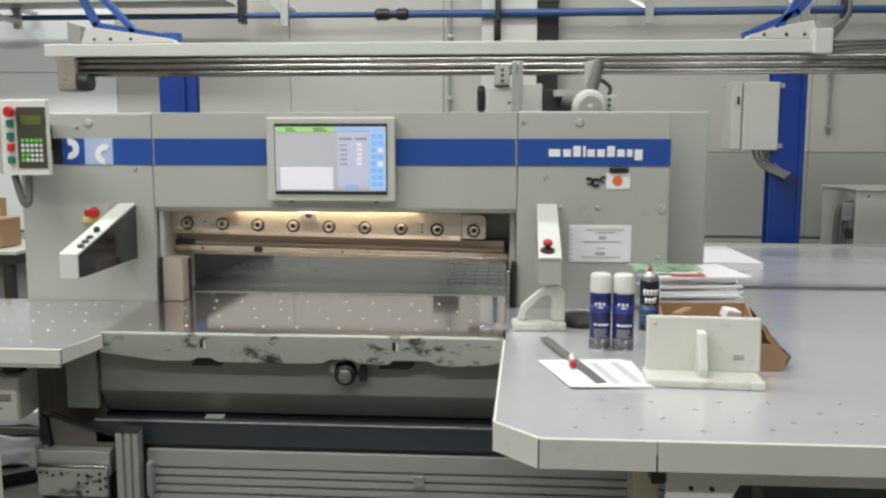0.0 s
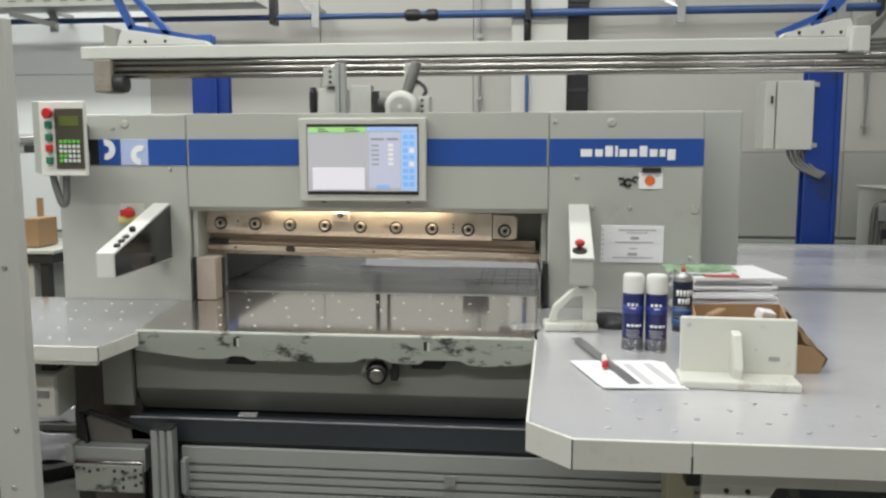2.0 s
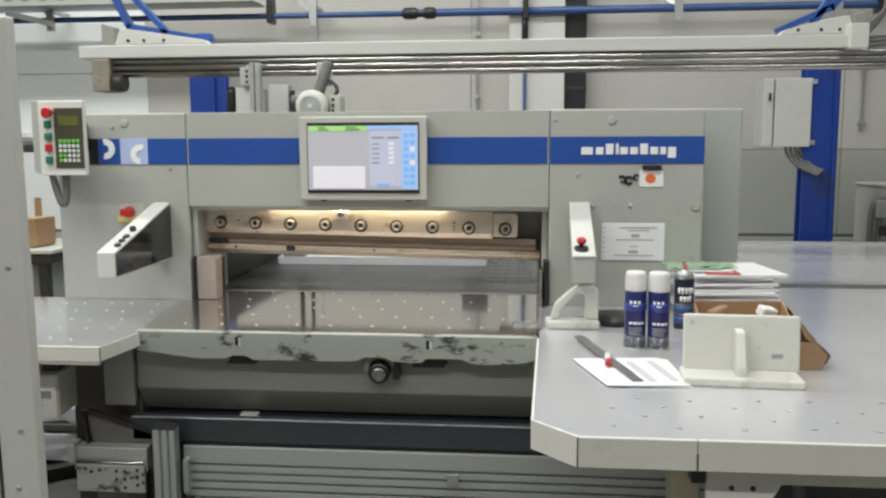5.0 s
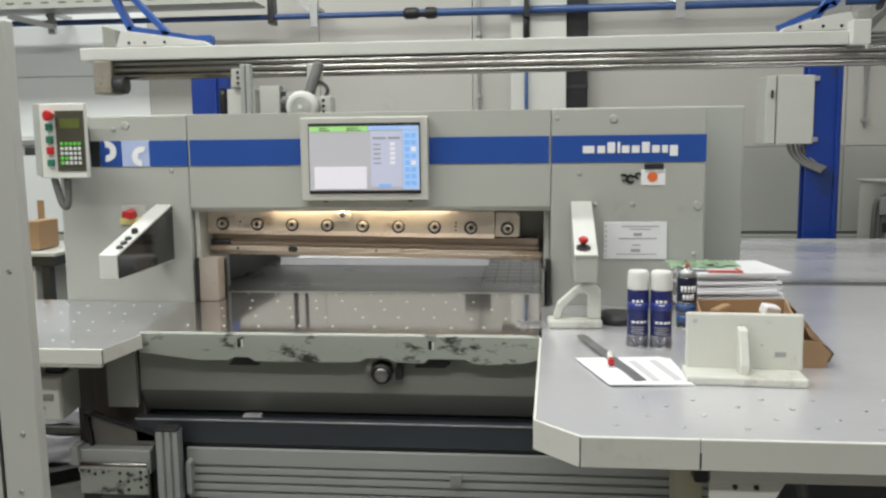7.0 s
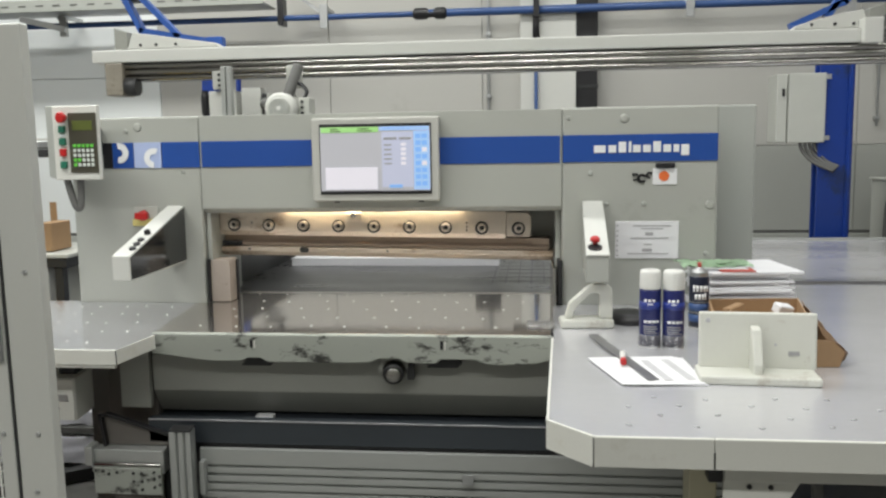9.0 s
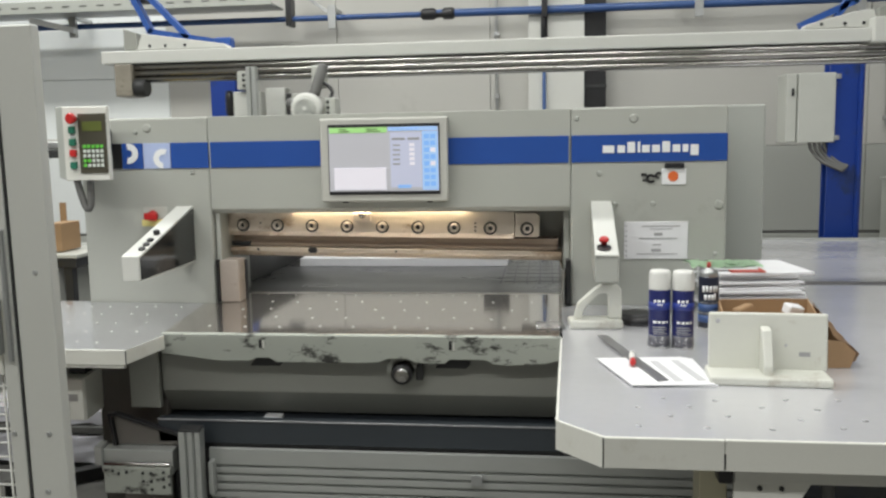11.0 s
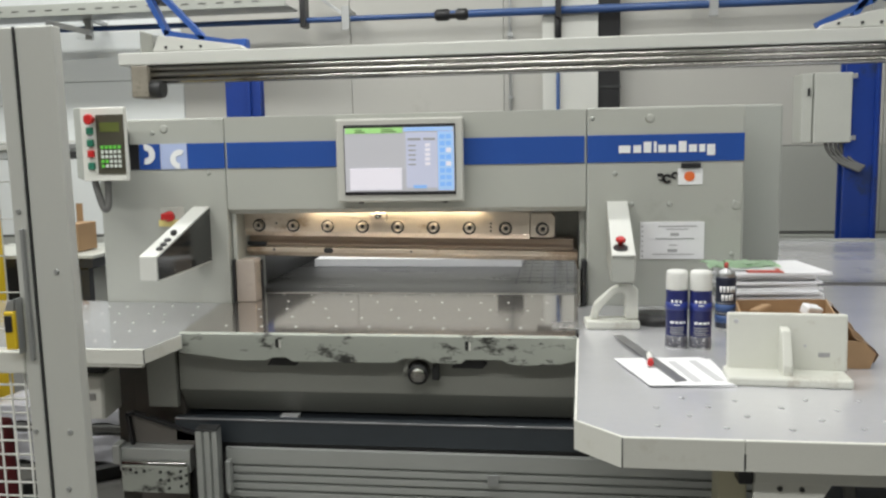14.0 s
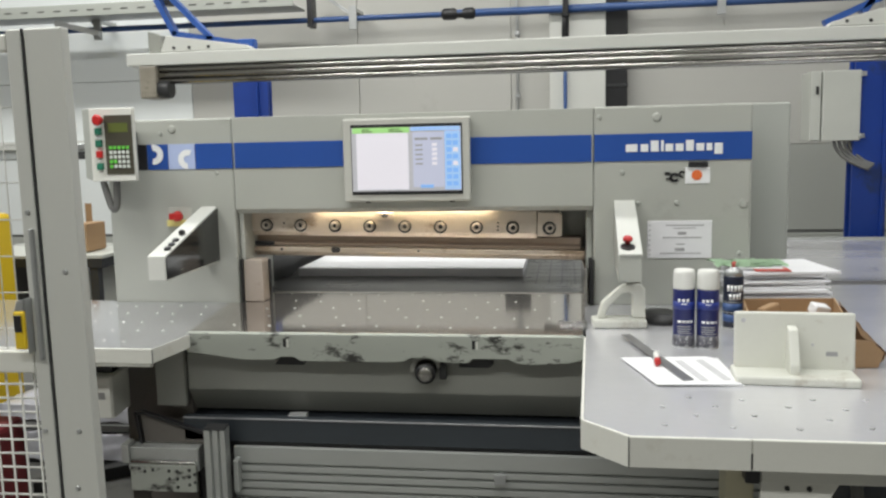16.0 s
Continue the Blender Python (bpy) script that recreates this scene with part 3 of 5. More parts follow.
for x, z in ((0.80, 1.41), (1.0, 1.292), (0.86, 1.292), (1.236, 1.295), (-0.80, 1.435), (-1.03, 1.60), (0.715, 1.62), (1.23, 1.10)):
    part("screw_cap", lathe([(0.009, 0), (0.009, 0.003), (0.005, 0.006)], (x, 0.001, z), (0, -1, 0), 14), M_GREY2, mc)
for x, z in ((0.925, 1.615), (-0.98, 1.615), (1.24, 1.285)):
    part("cover_plug", lathe([(0.017, 0), (0.017, 0.003), (0.01, 0.005)], (x, 0.001, z), (0, -1, 0), 20), M_GREY, mc)
# clamp beam with bolts; clamp and knife hang a little askew, as the knife swings
HOW = ""
SKEW = Matrix.Translation((-0.1, 0, 1.2)) @ pose(0, 0, 0, 0, 1.05, 0) @ Matrix.Translation((0.1, 0, -1.2))


def kpart(name, bm, mat, parent, label=""):
    return part(name, turned(bm, SKEW), mat, parent, label)


cl = kpart("clamp_beam", prism([(0.112, 1.262), (0.112, 1.172), (0.118, 1.166), (0.128, 1.152), (0.25, 1.152), (0.25, 1.262)], "x", -0.705, 0.4805, 0.002), M_CLAMP, mc, "ground steel clamp beam with hex sockets")
kpart("clamp_end", prism([(0.483, 1.162), (0.572, 1.162), (0.58, 1.17), (0.58, 1.245), (0.566, 1.260), (0.483, 1.260)], "y", 0.108, 0.22, 0.003), M_CLAMP, cl)
for k in range(9):
    x, z, y = -0.634 + 0.1459 * k, 1.1975, 0.112 if k < 8 else 0.108
    kpart("bolt", lathe([(0.0185, 0), (0.0185, 0.022), (0.0155, 0.026), (0.0105, 0.026), (0.0105, 0.010), (0.001, 0.010)], (x, y, z), (0, -1, 0), 20), M_BOLT, cl, "steel socket bolt")
    # Dark disc, set off to the lower left, paints the shadow round the bolt.
    kpart("recess_shade", lathe([(0.027, 0), (0.027, 0.0015), (0.020, 0.002)], (x - 0.003, y + 0.0005, z - 0.002), (0, -1, 0), 20), M_DARK, cl)
    kpart("socket", lathe([(0.010, 0), (0.010, 0.001)], (x, y - 0.0105, z), (0, -1, 0), 6), M_BLACK, cl)
for x, zs in ((-0.563, (1.205,)), (0.325, (1.185, 1.2, 1.215))):
    for z in zs:
        kpart("dimple", lathe([(0.0045, 0), (0.0035, 0.001)], (x, 0.1122, z), (0, -1, 0), 8), M_DARK, cl)
kpart("knife_bar", prism([(0.165, 1.151), (0.165, 1.128), (0.150, 1.118), (0.150, 1.106), (0.26, 1.106), (0.26, 1.151)], "x", -0.70, 0.655, 0.002), M_KNIFE, mc, "oily brown steel knife bar")
kpart("knife_edge", prism([(0.125, 1.104), (0.125, 1.086), (0.145, 1.066), (0.23, 1.066), (0.23, 1.104)], "x", -0.70, 0.672, 0.002), M_CLAMP, mc, "steel knife holder edge")
for x, r in ((-0.58, 0.006), (-0.355, 0.013), (-0.34, 0.013), (0.0, 0.005)):
    kpart("knife_screw", lathe([(r, 0), (r * 0.8, 0.002)], (x, 0.1252, 1.094), (0, -1, 0), 10), M_DARK, mc)
kpart("knife_gap", box(-0.703, -0.62, 0.14, 0.25, 1.107, 1.125, 0.002), M_BLACK, mc)
part("rear_guide", box(0.50, 0.69, 0.255, 0.42, 1.07, 1.265, 0.003), M_COVER, mc)
part("guide_post", box(0.672, 0.688, 0.10, 0.24, 0.97, 1.18, 0.003), M_DARK, mc)
part("inner_back", box(-0.70, 0.66, 0.425, 0.44, 1.10, 1.29, 0), M_DARK, mc)
# strip lamp under the cover
part("strip_lamp", rod((-0.42, 0.075, 1.2632), (0.30, 0.075, 1.2632), 0.0055), M_WARM, mc, "glowing warm strip lamp")
part("lamp_reflector", box(-0.64, 0.5, 0.062, 0.10, 1.268, 1.276, 0.002), M_WHITE, mc)
lens = part("cut_line_lamp", box(-0.165, -0.095, 0.088, 0.11, 1.218, 1.258, 0.004), M_CLAMP, mc)
part("lens", lathe([(0.014, 0), (0.014, 0.01), (0.008, 0.014)], (-0.128, 0.088, 1.246), (0, -1, 0), 16), M_CHROME, lens)
HOW = "hall"
# side gauges in the opening
HOW = ""
part("side_gauge", prism([(-0.708, TABLE + 0.001), (-0.628, TABLE + 0.001), (-0.628, 1.062), (-0.634, 1.074), (-0.70, 1.072), (-0.708, 1.064)], "y", 0.012, 0.10, 0.003), M_BEIGE, mc, "beige upright side guide")
part("gauge_strip", box(-0.716, -0.7095, -0.004, 0.03, TABLE + 0.001, 1.076, 0.001), M_BLACK, mc)
part("guide_gap", box(-0.6275, -0.621, 0.080, 0.10, TABLE + 0.001, 1.066, 0.001), M_BLACK, mc)
HOW = "hall"
part("side_gauge", box(0.655, 0.668, -0.05, 0.19, TABLE + 0.001, 1.05, 0.003), M_CHROME, mc)
part("light_guard", box(0.674, 0.692, -0.03, 0.02, 0.905, 1.08, 0.003), M_BLACK, mc)
# front table
ft = part("front_table", prism([(-0.7715, -0.485), (0.606, -0.485), (0.66, -0.02), (0.66, 0.2), (-0.70, 0.2), (-0.70, -0.004), (-0.7715, -0.004)], "z", 0.83, TABLE, 0.002), M_STEEL, mc, "polished steel front table")
part("cutting_stick", box(-0.645, 0.66, 0.194, 0.2045, 0.88, TABLE + 0.003, 0.0005, 1), M_CAP, mc, "pale plastic cutting stick")


def nozzle_bm(r=0.0048):
    return lathe([(r, 0), (r, 0.0012), (r * 0.6, 0.002)], (0, 0, 0), (0, 0, 1), 8)


NOZ = part("nozzle", nozzle_bm(), M_NOZ, ft).data
for o in list(ft.children):
    bpy.data.objects.remove(o)


# White copy of the nozzle: the glint it catches is put into the colour.
NOZ_GLINT = part("nozzle", lathe([(0.0034, 0), (0.0034, 0.0018), (0.002, 0.003)], (0, 0, 0), (0, 0, 1), 8), M_CAP, ft).data
for o in list(ft.children):
    bpy.data.objects.remove(o)


def nozzles(parent, x0, x1, y0, y1, nx, ny, stagger=0.5, mesh=NOZ):
    for j in range(ny):
        for i in range(nx):
            ob = new("nozzle", mesh)
            ob.parent = parent
            ob.location = (x0 + (x1 - x0) * (i + (stagger if j % 2 else 0)) / nx + 0.012 * math.sin(3 * i + 7 * j), y0 + (y1 - y0) * j / max(1, ny - 1) + 0.008 * math.sin(5 * i + 2 * j), TABLE)
            ob.scale = (1.5, 1, 1)
            ob.rotation_euler = (0, 0, 0.7 * math.sin(9 * i + 5 * j))


nozzles(ft, -0.58, 0.6, -0.44, 0.19, 9, 5, 0.5, NOZ_GLINT)
# front apron with a scalloped lower edge
ap = [(-0.775, 0.902), (0.612, 0.902), (0.612, 0.815), (0.56, 0.80), (0.43, 0.792), (0.385, 0.797), (0.36, 0.812), (0.24, 0.812), (0.225, 0.797), (0.17, 0.795), (0.12, 0.80), (0.098, 0.812), (0.03, 0.812), (0.0, 0.797), (-0.06, 0.794),
      (-0.36, 0.794), (-0.385, 0.81), (-0.43, 0.81), (-0.455, 0.797), (-0.56, 0.795), (-0.72, 0.817), (-0.775, 0.822)]
ap = [(x, 0.902 - (0.902 - z) * 0.93) for x, z in ap]
part("apron", prism(ap, "y", -0.497, -0.47, 0.004), M_WORN, mc, "grey front apron with worn black paint")
for x in (-0.423, 0.235):
    part("apron_slot", box(x + 0.003, x + 0.013, -0.499, -0.495, 0.855, 0.885, 0.001, 1), M_BLACK, mc)
    part("apron_mark", box(x + 0.016, x + 0.022, -0.499, -0.495, 0.852, 0.882, 0.001, 1), M_RIM, mc)
for x in (-0.46, 0.19):
    # Black blocks put the dark of the apron's recesses into colour.
    part("recess_shade", prism([(x, 0.782), (x + 0.025, 0.815), (x + 0.105, 0.815), (x + 0.122, 0.80), (x + 0.105, 0.782)], "y", -0.475, -0.44, 0.002), M_BLACK, mc)
part("lower_cover", prism([(-0.44, 0.81), (-0.44, 0.675), (-0.37, 0.575), (-0.33, 0.575), (-0.38, 0.68), (-0.38, 0.81)], "x", -0.80, 0.62, 0.004), M_COVER, mc, "bent grey sheet cover below the table")
kn = part("hand_knob", lathe([(0.033, 0), (0.036, 0.012), (0.036, 0.05), (0.032, 0.056), (0.027, 0.056), (0.025, 0.05), (0.001, 0.05)], (0.076, -0.44, 0.762), (0, -1, 0), 28), M_BLACK, mc, "black and silver hand knob")
part("knob_cap", lathe([(0.0255, 0), (0.0255, 0.012), (0.021, 0.016), (0.001, 0.016)], (0.076, -0.49, 0.762), (0, -1, 0), 24), M_CHROME, kn)
part("knob_guard", bow(0.078, 0.772, 0.040, 0.056, 10, 190, -0.47, -0.44), M_COVER, mc)
part("knob_bracket", box(0.122, 0.148, -0.47, -0.43, 0.735, 0.80, 0.004), M_DARK, mc)
part("cover_flap", box(-0.915, -0.803, -0.46, -0.43, 0.612, 0.83, 0.004), M_COVER, mc)
# two-hand consoles
for x0, dx, lean in ((-0.874, 0.068, -0.022), (0.77, 0.078, -0.055)):
    # The right console's body is greyed to hold the shade on its front.
    con = part("console", prism([(0.0, 1.300), (-0.45, 1.172), (-0.45, 1.08), (0.0, 1.07)], "x", 0, dx, 0.004), M_WHITE if x0 < 0 else M_GREY, mc, "white sloping hand console")
    sh = Matrix(((1, -lean / 0.45, 0, x0), (0, 1, 0, 0), (0, 0, 1, 0), (0, 0, 0, 1)))
    con.data.transform(sh)
    plate = part("side_plate", prism([(-0.005, 1.290), (-0.445, 1.165), (-0.445, 1.085), (-0.005, 1.078)], "x", dx, dx + 0.003, 0), M_SMOKE if x0 < 0 else M_GREY, con, "black smoked side plate" if x0 < 0 else "")
    plate.data.transform(sh)
    if x0 < 0:
        for yy, zz in ((-0.33, 1.10), (-0.02, 1.27), (-0.02, 1.09), (-0.2, 1.09)):
            s = part("plate_screw", lathe([(0.005, 0), (0.004, 0.003)], (dx + 0.002, yy, zz), (1, 0, 0), 8), M_CHROME, con)
            s.data.transform(sh)
    slope = math.atan2(0.128, 0.45)
    if x0 > 0:
        # A white plate keeps its top lighter than the shade-coloured body.
        cover = part("top_cover", prism([(0.0, 1.3045), (-0.453, 1.176), (-0.453, 1.170), (0.0, 1.2985)], "x", 0.001, dx - 0.001, 0.001), M_WHITE, con, "white sloping top cover")
        cover.data.transform(sh)

    def on_top(u, v, h=0.0):
        """A place on the console's top, u from wall to front, v across."""
        return Vector((x0 + dx * v - lean / 0.45 * (-0.45 * u), -0.45 * u, 1.300 - 0.128 * u + h))
    nrm = Vector((0, -math.sin(slope), math.cos(slope)))
    if x0 < 0:
        for u in (0.72, 0.80, 0.88):
            p = on_top(u, 0.42)
            part("push_button", lathe([(0.013, 0), (0.013, 0.006), (0.01, 0.008)], p, nrm, 14), M_BLACK, con)
        part("toggle", lathe([(0.012, 0), (0.012, 0.015), (0.004, 0.02)], on_top(0.60, 0.45), nrm, 14), M_BLACK, con)
    else:
        base = part("button_plate", lathe([(0.024, 0), (0.024, 0.006)], on_top(0.90, 0.52, 0.004), nrm, 20), M_BLACK, con)
        part("stop_button", lathe([(0.009, 0.004), (0.009, 0.014), (0.016, 0.017), (0.0165, 0.026), (0.011, 0.031)], on_top(0.85, 0.52, 0.004), nrm, 20), M_RED, con, "red mushroom stop button")
# main switch
sw = part("main_switch", box(-1.012, -0.912, -0.006, 0.001, 1.228, 1.296, 0.002), M_BOXG, mc)
part("switch_plate", box(-1.02, -0.93, -0.012, -0.006, 1.218, 1.246, 0.002), M_STICK, sw)
part("switch_knob", join(lathe([(0.022, 0), (0.02, 0.02), (0.015, 0.024)], (-0.971, -0.01, 1.261), (0, -1, 0), 20), box(-0.998, -0.944, -0.045, -0.03, 1.248, 1.276, 0.005)), M_RED, sw, "red rotary main switch")

# ---- control panel on an arm ----
SHIFT = Matrix.Translation((-1.172, 0, 1.418)) @ Matrix.Diagonal((0.95, 1, 1.06, 1)) @ Matrix.Translation((1.145, 0, -1.416))
cp = thing("control_panel", "grey hanging control panel with keypad and red button", "control panel")
part("housing", turned(box(-1.240, -1.048, -0.15, -0.122, 1.418, 1.69, 0.004), SHIFT), M_RIM, cp)
part("side_wing", turned(prism([(-1.2415, 1.418), (-1.275, 1.43), (-1.275, 1.69), (-1.2415, 1.69)], "y", -0.135, -0.08, 0.002), SHIFT), M_GREY2, cp)
part("keypad_plate", turned(box(-1.172, -1.052, -0.1535, -0.149, 1.444, 1.664, 0.002), SHIFT), M_OLIVE, cp, "dark olive keypad plate")
part("display", turned(box(-1.155, -1.07, -0.155, -0.1534, 1.60, 1.635, 0.001, 1), SHIFT), M_LCD, cp)
for i in range(5):
    for j in range(5):
        lit = j == 4 or (j == 1 and i < 2) or (j == 0 and i < 1)
        part("key", turned(box(-1.155 + 0.0185 * i, -1.142 + 0.0185 * i, -0.158, -0.1534, 1.468 + 0.0175 * j, 1.480 + 0.0175 * j, 0.002, 1), SHIFT), M_KEYGREEN if lit else M_KEY, cp)
for z, m, big in ((1.648, M_RED, 1), (1.605, M_GREEN, 0), (1.56, M_GREEN, 0), (1.52, M_RED, 0), (1.475, M_GREEN, 0)):
    if big:
        part("stop_button", turned(lathe([(0.012, 0), (0.012, 0.02), (0.02, 0.024), (0.021, 0.036), (0.015, 0.042)], (-1.187, -0.15, z), (0, -1, 0), 20), SHIFT), m, cp, "red mushroom stop button")
    else:
        part("push_button", turned(box(-1.212, -1.184, -0.163, -0.149, z - 0.013, z + 0.013, 0.003), SHIFT), m, cp)
for z in (1.627, 1.583):
    part("button_label", turned(box(-1.21, -1.186, -0.152, -0.149, z - 0.006, z + 0.006, 0.001, 1), SHIFT), M_BRAND, cp)
part("cable", turned(hose([(-1.205, -0.125, 1.418), (-1.19, -0.125, 1.36), (-1.172, -0.125, 1.315), (-1.155, -0.12, 1.325), (-1.152, -0.115, 1.42)], 0.015), SHIFT), M_RUBBER, cp, "grey cable loop")
part("arm", turned(box(-1.36, -1.24, -0.09, -0.06, 1.535, 1.56, 0.004), SHIFT), M_ZINC, cp)
part("arm_end", turned(box(-1.34, -1.29, -0.1, -0.05, 1.50, 1.53, 0.004), SHIFT), M_DARK, cp)
part("bracket", turned(box(-1.2, -1.1, -0.1225, 0.0, 1.5, 1.6, 0.004), SHIFT), M_DARK, cp)

# ---- left air table ----
HOW = ""
lt = thing("side_table", "steel air table with cream rim beside the cutter", "machine table", "air tables at the cutter")
part("top", prism([(-2.6, -0.80), (-0.694, -0.80), (-0.674, -0.605), (-0.712, -0.005), (-1.275, -0.005), (-1.275, 0.02), (-2.6, 0.02)], "z", TABLE - 0.02, TABLE, 0.001), M_STEEL_B, lt)
part("rim", box(-2.6, -0.696, -0.81, -0.8005, TABLE - 0.047, TABLE + 0.001, 0.0015), M_RIM, lt)
part("rim", prism([(-0.6945, -0.81), (-0.667, -0.60), (-0.6735, -0.60), (-0.6935, -0.8005)], "z", TABLE - 0.044, TABLE + 0.001, 0), M_RIM, lt)
part("rim_joint", box(-0.6975, -0.695, -0.8115, -0.8095, TABLE - 0.045, TABLE, 0), M_DARK, lt)
part("lower_lip", box(-2.6, -0.705, -0.806, -0.79, TABLE - 0.058, TABLE - 0.048, 0.001), M_RIM, lt)
part("underside", box(-2.6, -0.74, -0.785, -0.02, TABLE - 0.057, TABLE - 0.022, 0.002), M_GREY2, lt)
nozzles(lt, -1.4, -0.75, -0.70, -0.10, 7, 5, 0.5, NOZ_GLINT)
part("leg", box(-1.82, -1.74, -0.3, -0.22, 0, TABLE - 0.057, 0.004), M_DARK, lt)
part("leg", box(-2.5, -2.42, -0.3, -0.22, 0, TABLE - 0.057, 0.004), M_DARK, lt)
HOW = "hall"
sbx = thing("junction_box", "cream steel junction box under the side table", "junction box")
part("body", box(-1.165, -1.015, -0.60, -0.46, 0.612, 0.768, 0.006), M_RIM, sbx)
part("cover", box(-1.16, -1.02, -0.606, -0.601, 0.617, 0.763, 0.003), M_RIM, sbx)
part("label", box(-1.10, -1.04, -0.609, -0.606, 0.685, 0.710, 0.001, 1), M_ZINC, sbx)
part("label", box(-1.10, -1.07, -0.609, -0.606, 0.655, 0.663, 0.001, 1), M_ZINC, sbx)
part("hanger", box(-1.09, -1.03, -0.56, -0.5, 0.768, TABLE - 0.055, 0.003), M_DARK, sbx)

# ---- right air table ----
HOW = ""
rt = thing("side_table", "large steel air table with cream rim and nozzles", "machine table", "air tables at the cutter")
part("top", prism([(0.657, -0.56), (0.632, -1.39), (0.727, -1.489), (3.8, -1.489), (3.8, 0.47), (1.535, 0.47), (1.535, 0.37), (1.285, 0.37), (1.285, -0.005), (0.664, -0.005)], "z", TABLE - 0.02, TABLE, 0.001), M_STEEL_R, rt)
part("rim", prism([(0.650, -0.5755), (0.625, -1.393), (0.6315, -1.393), (0.6565, -0.5755)], "z", TABLE - 0.066, TABLE + 0.001, 0), M_RIM, rt)
part("rim", prism([(0.625, -1.3945), (0.722, -1.4985), (0.727, -1.4905), (0.632, -1.3935)], "z", TABLE - 0.066, TABLE + 0.001, 0), M_RIM, rt)
part("rim", box(0.7245, 0.9725, -1.50, -1.4895, TABLE - 0.066, TABLE + 0.001, 0.0015), M_RIM, rt)
part("rim", box(0.974, 3.8, -1.50, -1.4895, TABLE - 0.066, TABLE + 0.001, 0.0015), M_RIM, rt)
part("rim_joint", box(0.9715, 0.9748, -1.5012, -1.4999, TABLE - 0.062, TABLE - 0.028, 0), M_DARK, rt)
part("corner_joint", box(0.7225, 0.7245, -1.5004, -1.4985, TABLE - 0.066, TABLE, 0), M_DARK, rt)
part("underside", box(0.79, 3.78, -1.46, -0.6, TABLE - 0.08, TABLE - 0.022, 0.002), M_GREY2, rt)
nozzles(rt, 0.80, 1.94, -1.415, -1.205, 8, 4)
part("leg", box(0.94, 1.0, -1.40, -1.32, 0, TABLE - 0.08, 0.003), M_LEG, rt, "yellowed pale steel leg")
part("leg_clamp", box(0.972, 1.002, -1.45, -1.405, TABLE - 0.114, TABLE - 0.068, 0.004), M_BLACK, rt)
part("edge_bar", box(1.004, 3.6, -1.455, -1.44, TABLE - 0.108, TABLE - 0.068, 0.002), M_RIM, rt)
part("bracket_plate", prism([(1.004, 0.791), (1.165, 0.791), (1.11, 0.69), (1.004, 0.69)], "y", -1.445, -1.435, 0.002), M_RIM, rt)
for x in (1.058, 1.103):
    part("bracket_bolt", lathe([(0.006, 0), (0.005, 0.005)], (x, -1.445, 0.778), (0, -1, 0), 8), M_DARK, rt)
part("cable", hose([(1.20, -1.40, 0.81), (1.215, -1.40, 0.74), (1.20, -1.40, 0.6)], 0.013), M_RUBBER, rt)
part("leg", box(2.6, 2.68, -1.40, -1.32, 0, TABLE - 0.08, 0.003), M_RIM, rt)

HOW = "hall"
# ---- frame below the front table ----
fr = thing("profile_frame", "aluminium profile guide frame under the cutter table", "machine frame")
prof = [(-0.502, 0.489), (-0.517, 0.487)]
z = 0.45
for k in range(5):
    prof += [(-0.515, z - 0.020), (-0.503, z - 0.022), (-0.503, z - 0.029), (-0.515, z - 0.031)]
    z -= 0.031
prof += [(-0.515, z), (-0.42, z), (-0.42, 0.468), (-0.502, 0.468)]
part("rail", prism(prof, "x", -0.612, 1.2, 0), M_ALU, fr)
part("rail_end", box(0.05, 1.2, -0.519, -0.50, 0.27, 0.302, 0.002), M_ALU, fr)
post = [(-0.697, -0.585), (-0.677, -0.585), (-0.671, -0.575), (-0.665, -0.585), (-0.650, -0.585), (-0.644, -0.575), (-0.638, -0.585), (-0.622, -0.585), (-0.622, -0.53), (-0.697, -0.53)]
part("upright", prism(post, "z", 0.0, 0.572, 0), M_ALU, fr)
part("upright_cap", box(-0.697, -0.622, -0.585, -0.53, 0.5725, 0.58, 0.002), M_DARK, fr)
part("slider_plate", box(-1.0, -0.735, -0.545, -0.49, 0.40, 0.487, 0.003), M_ALU, fr)
part("slider_plate", box(-0.985, -0.74, -0.565, -0.547, 0.33, 0.43, 0.003), M_WORN, fr)
part("slider_end", box(-1.018, -0.99, -0.56, -0.5, 0.43, 0.50, 0.003), M_ALU, fr)
for x, zz in ((-0.95, 0.415), (-0.90, 0.412), (-0.93, 0.405), (-0.84, 0.41), (-0.84, 0.38), (-0.81, 0.41), (-0.81, 0.38), (-0.81, 0.35), (-0.765, 0.415), (-0.765, 0.39), (-0.765, 0.36), (-0.745, 0.40), (-0.745, 0.37)):
    part("screw", lathe([(0.006, 0), (0.005, 0.004)], (x, -0.565, zz), (0, -1, 0), 10), M_DARK, fr)
part("slider_rod", rod((-0.985, -0.556, 0.438), (-0.745, -0.556, 0.438), 0.007), M_CHROME, fr)
part("clamp_bracket", box(-0.608, -0.590, -0.55, -0.49, 0.33, 0.45, 0.003), M_ALU, fr)
part("joint_plate", box(0.305, 0.345, -0.524, -0.515, 0.38, 0.42, 0.002), M_ZINC, fr)
part("foot", box(1.1, 1.18, -0.5, -0.42, 0, 0.30, 0.003), M_DARK, fr)
bb = thing("sheet_tray", "black steel tray under the cutter table", "tray")
part("bed", prism([(-0.50, 0.502), (-0.50, 0.59), (-0.47, 0.59), (-0.43, 0.565), (-0.06, 0.565), (-0.06, 0.475)], "x", -0.80, 0.63, 0.002), M_TRAY, bb)
part("lower_step", box(-0.80, 0.65, -0.495, -0.42, 0.455, 0.5, 0.002), M_BLACK, bb)
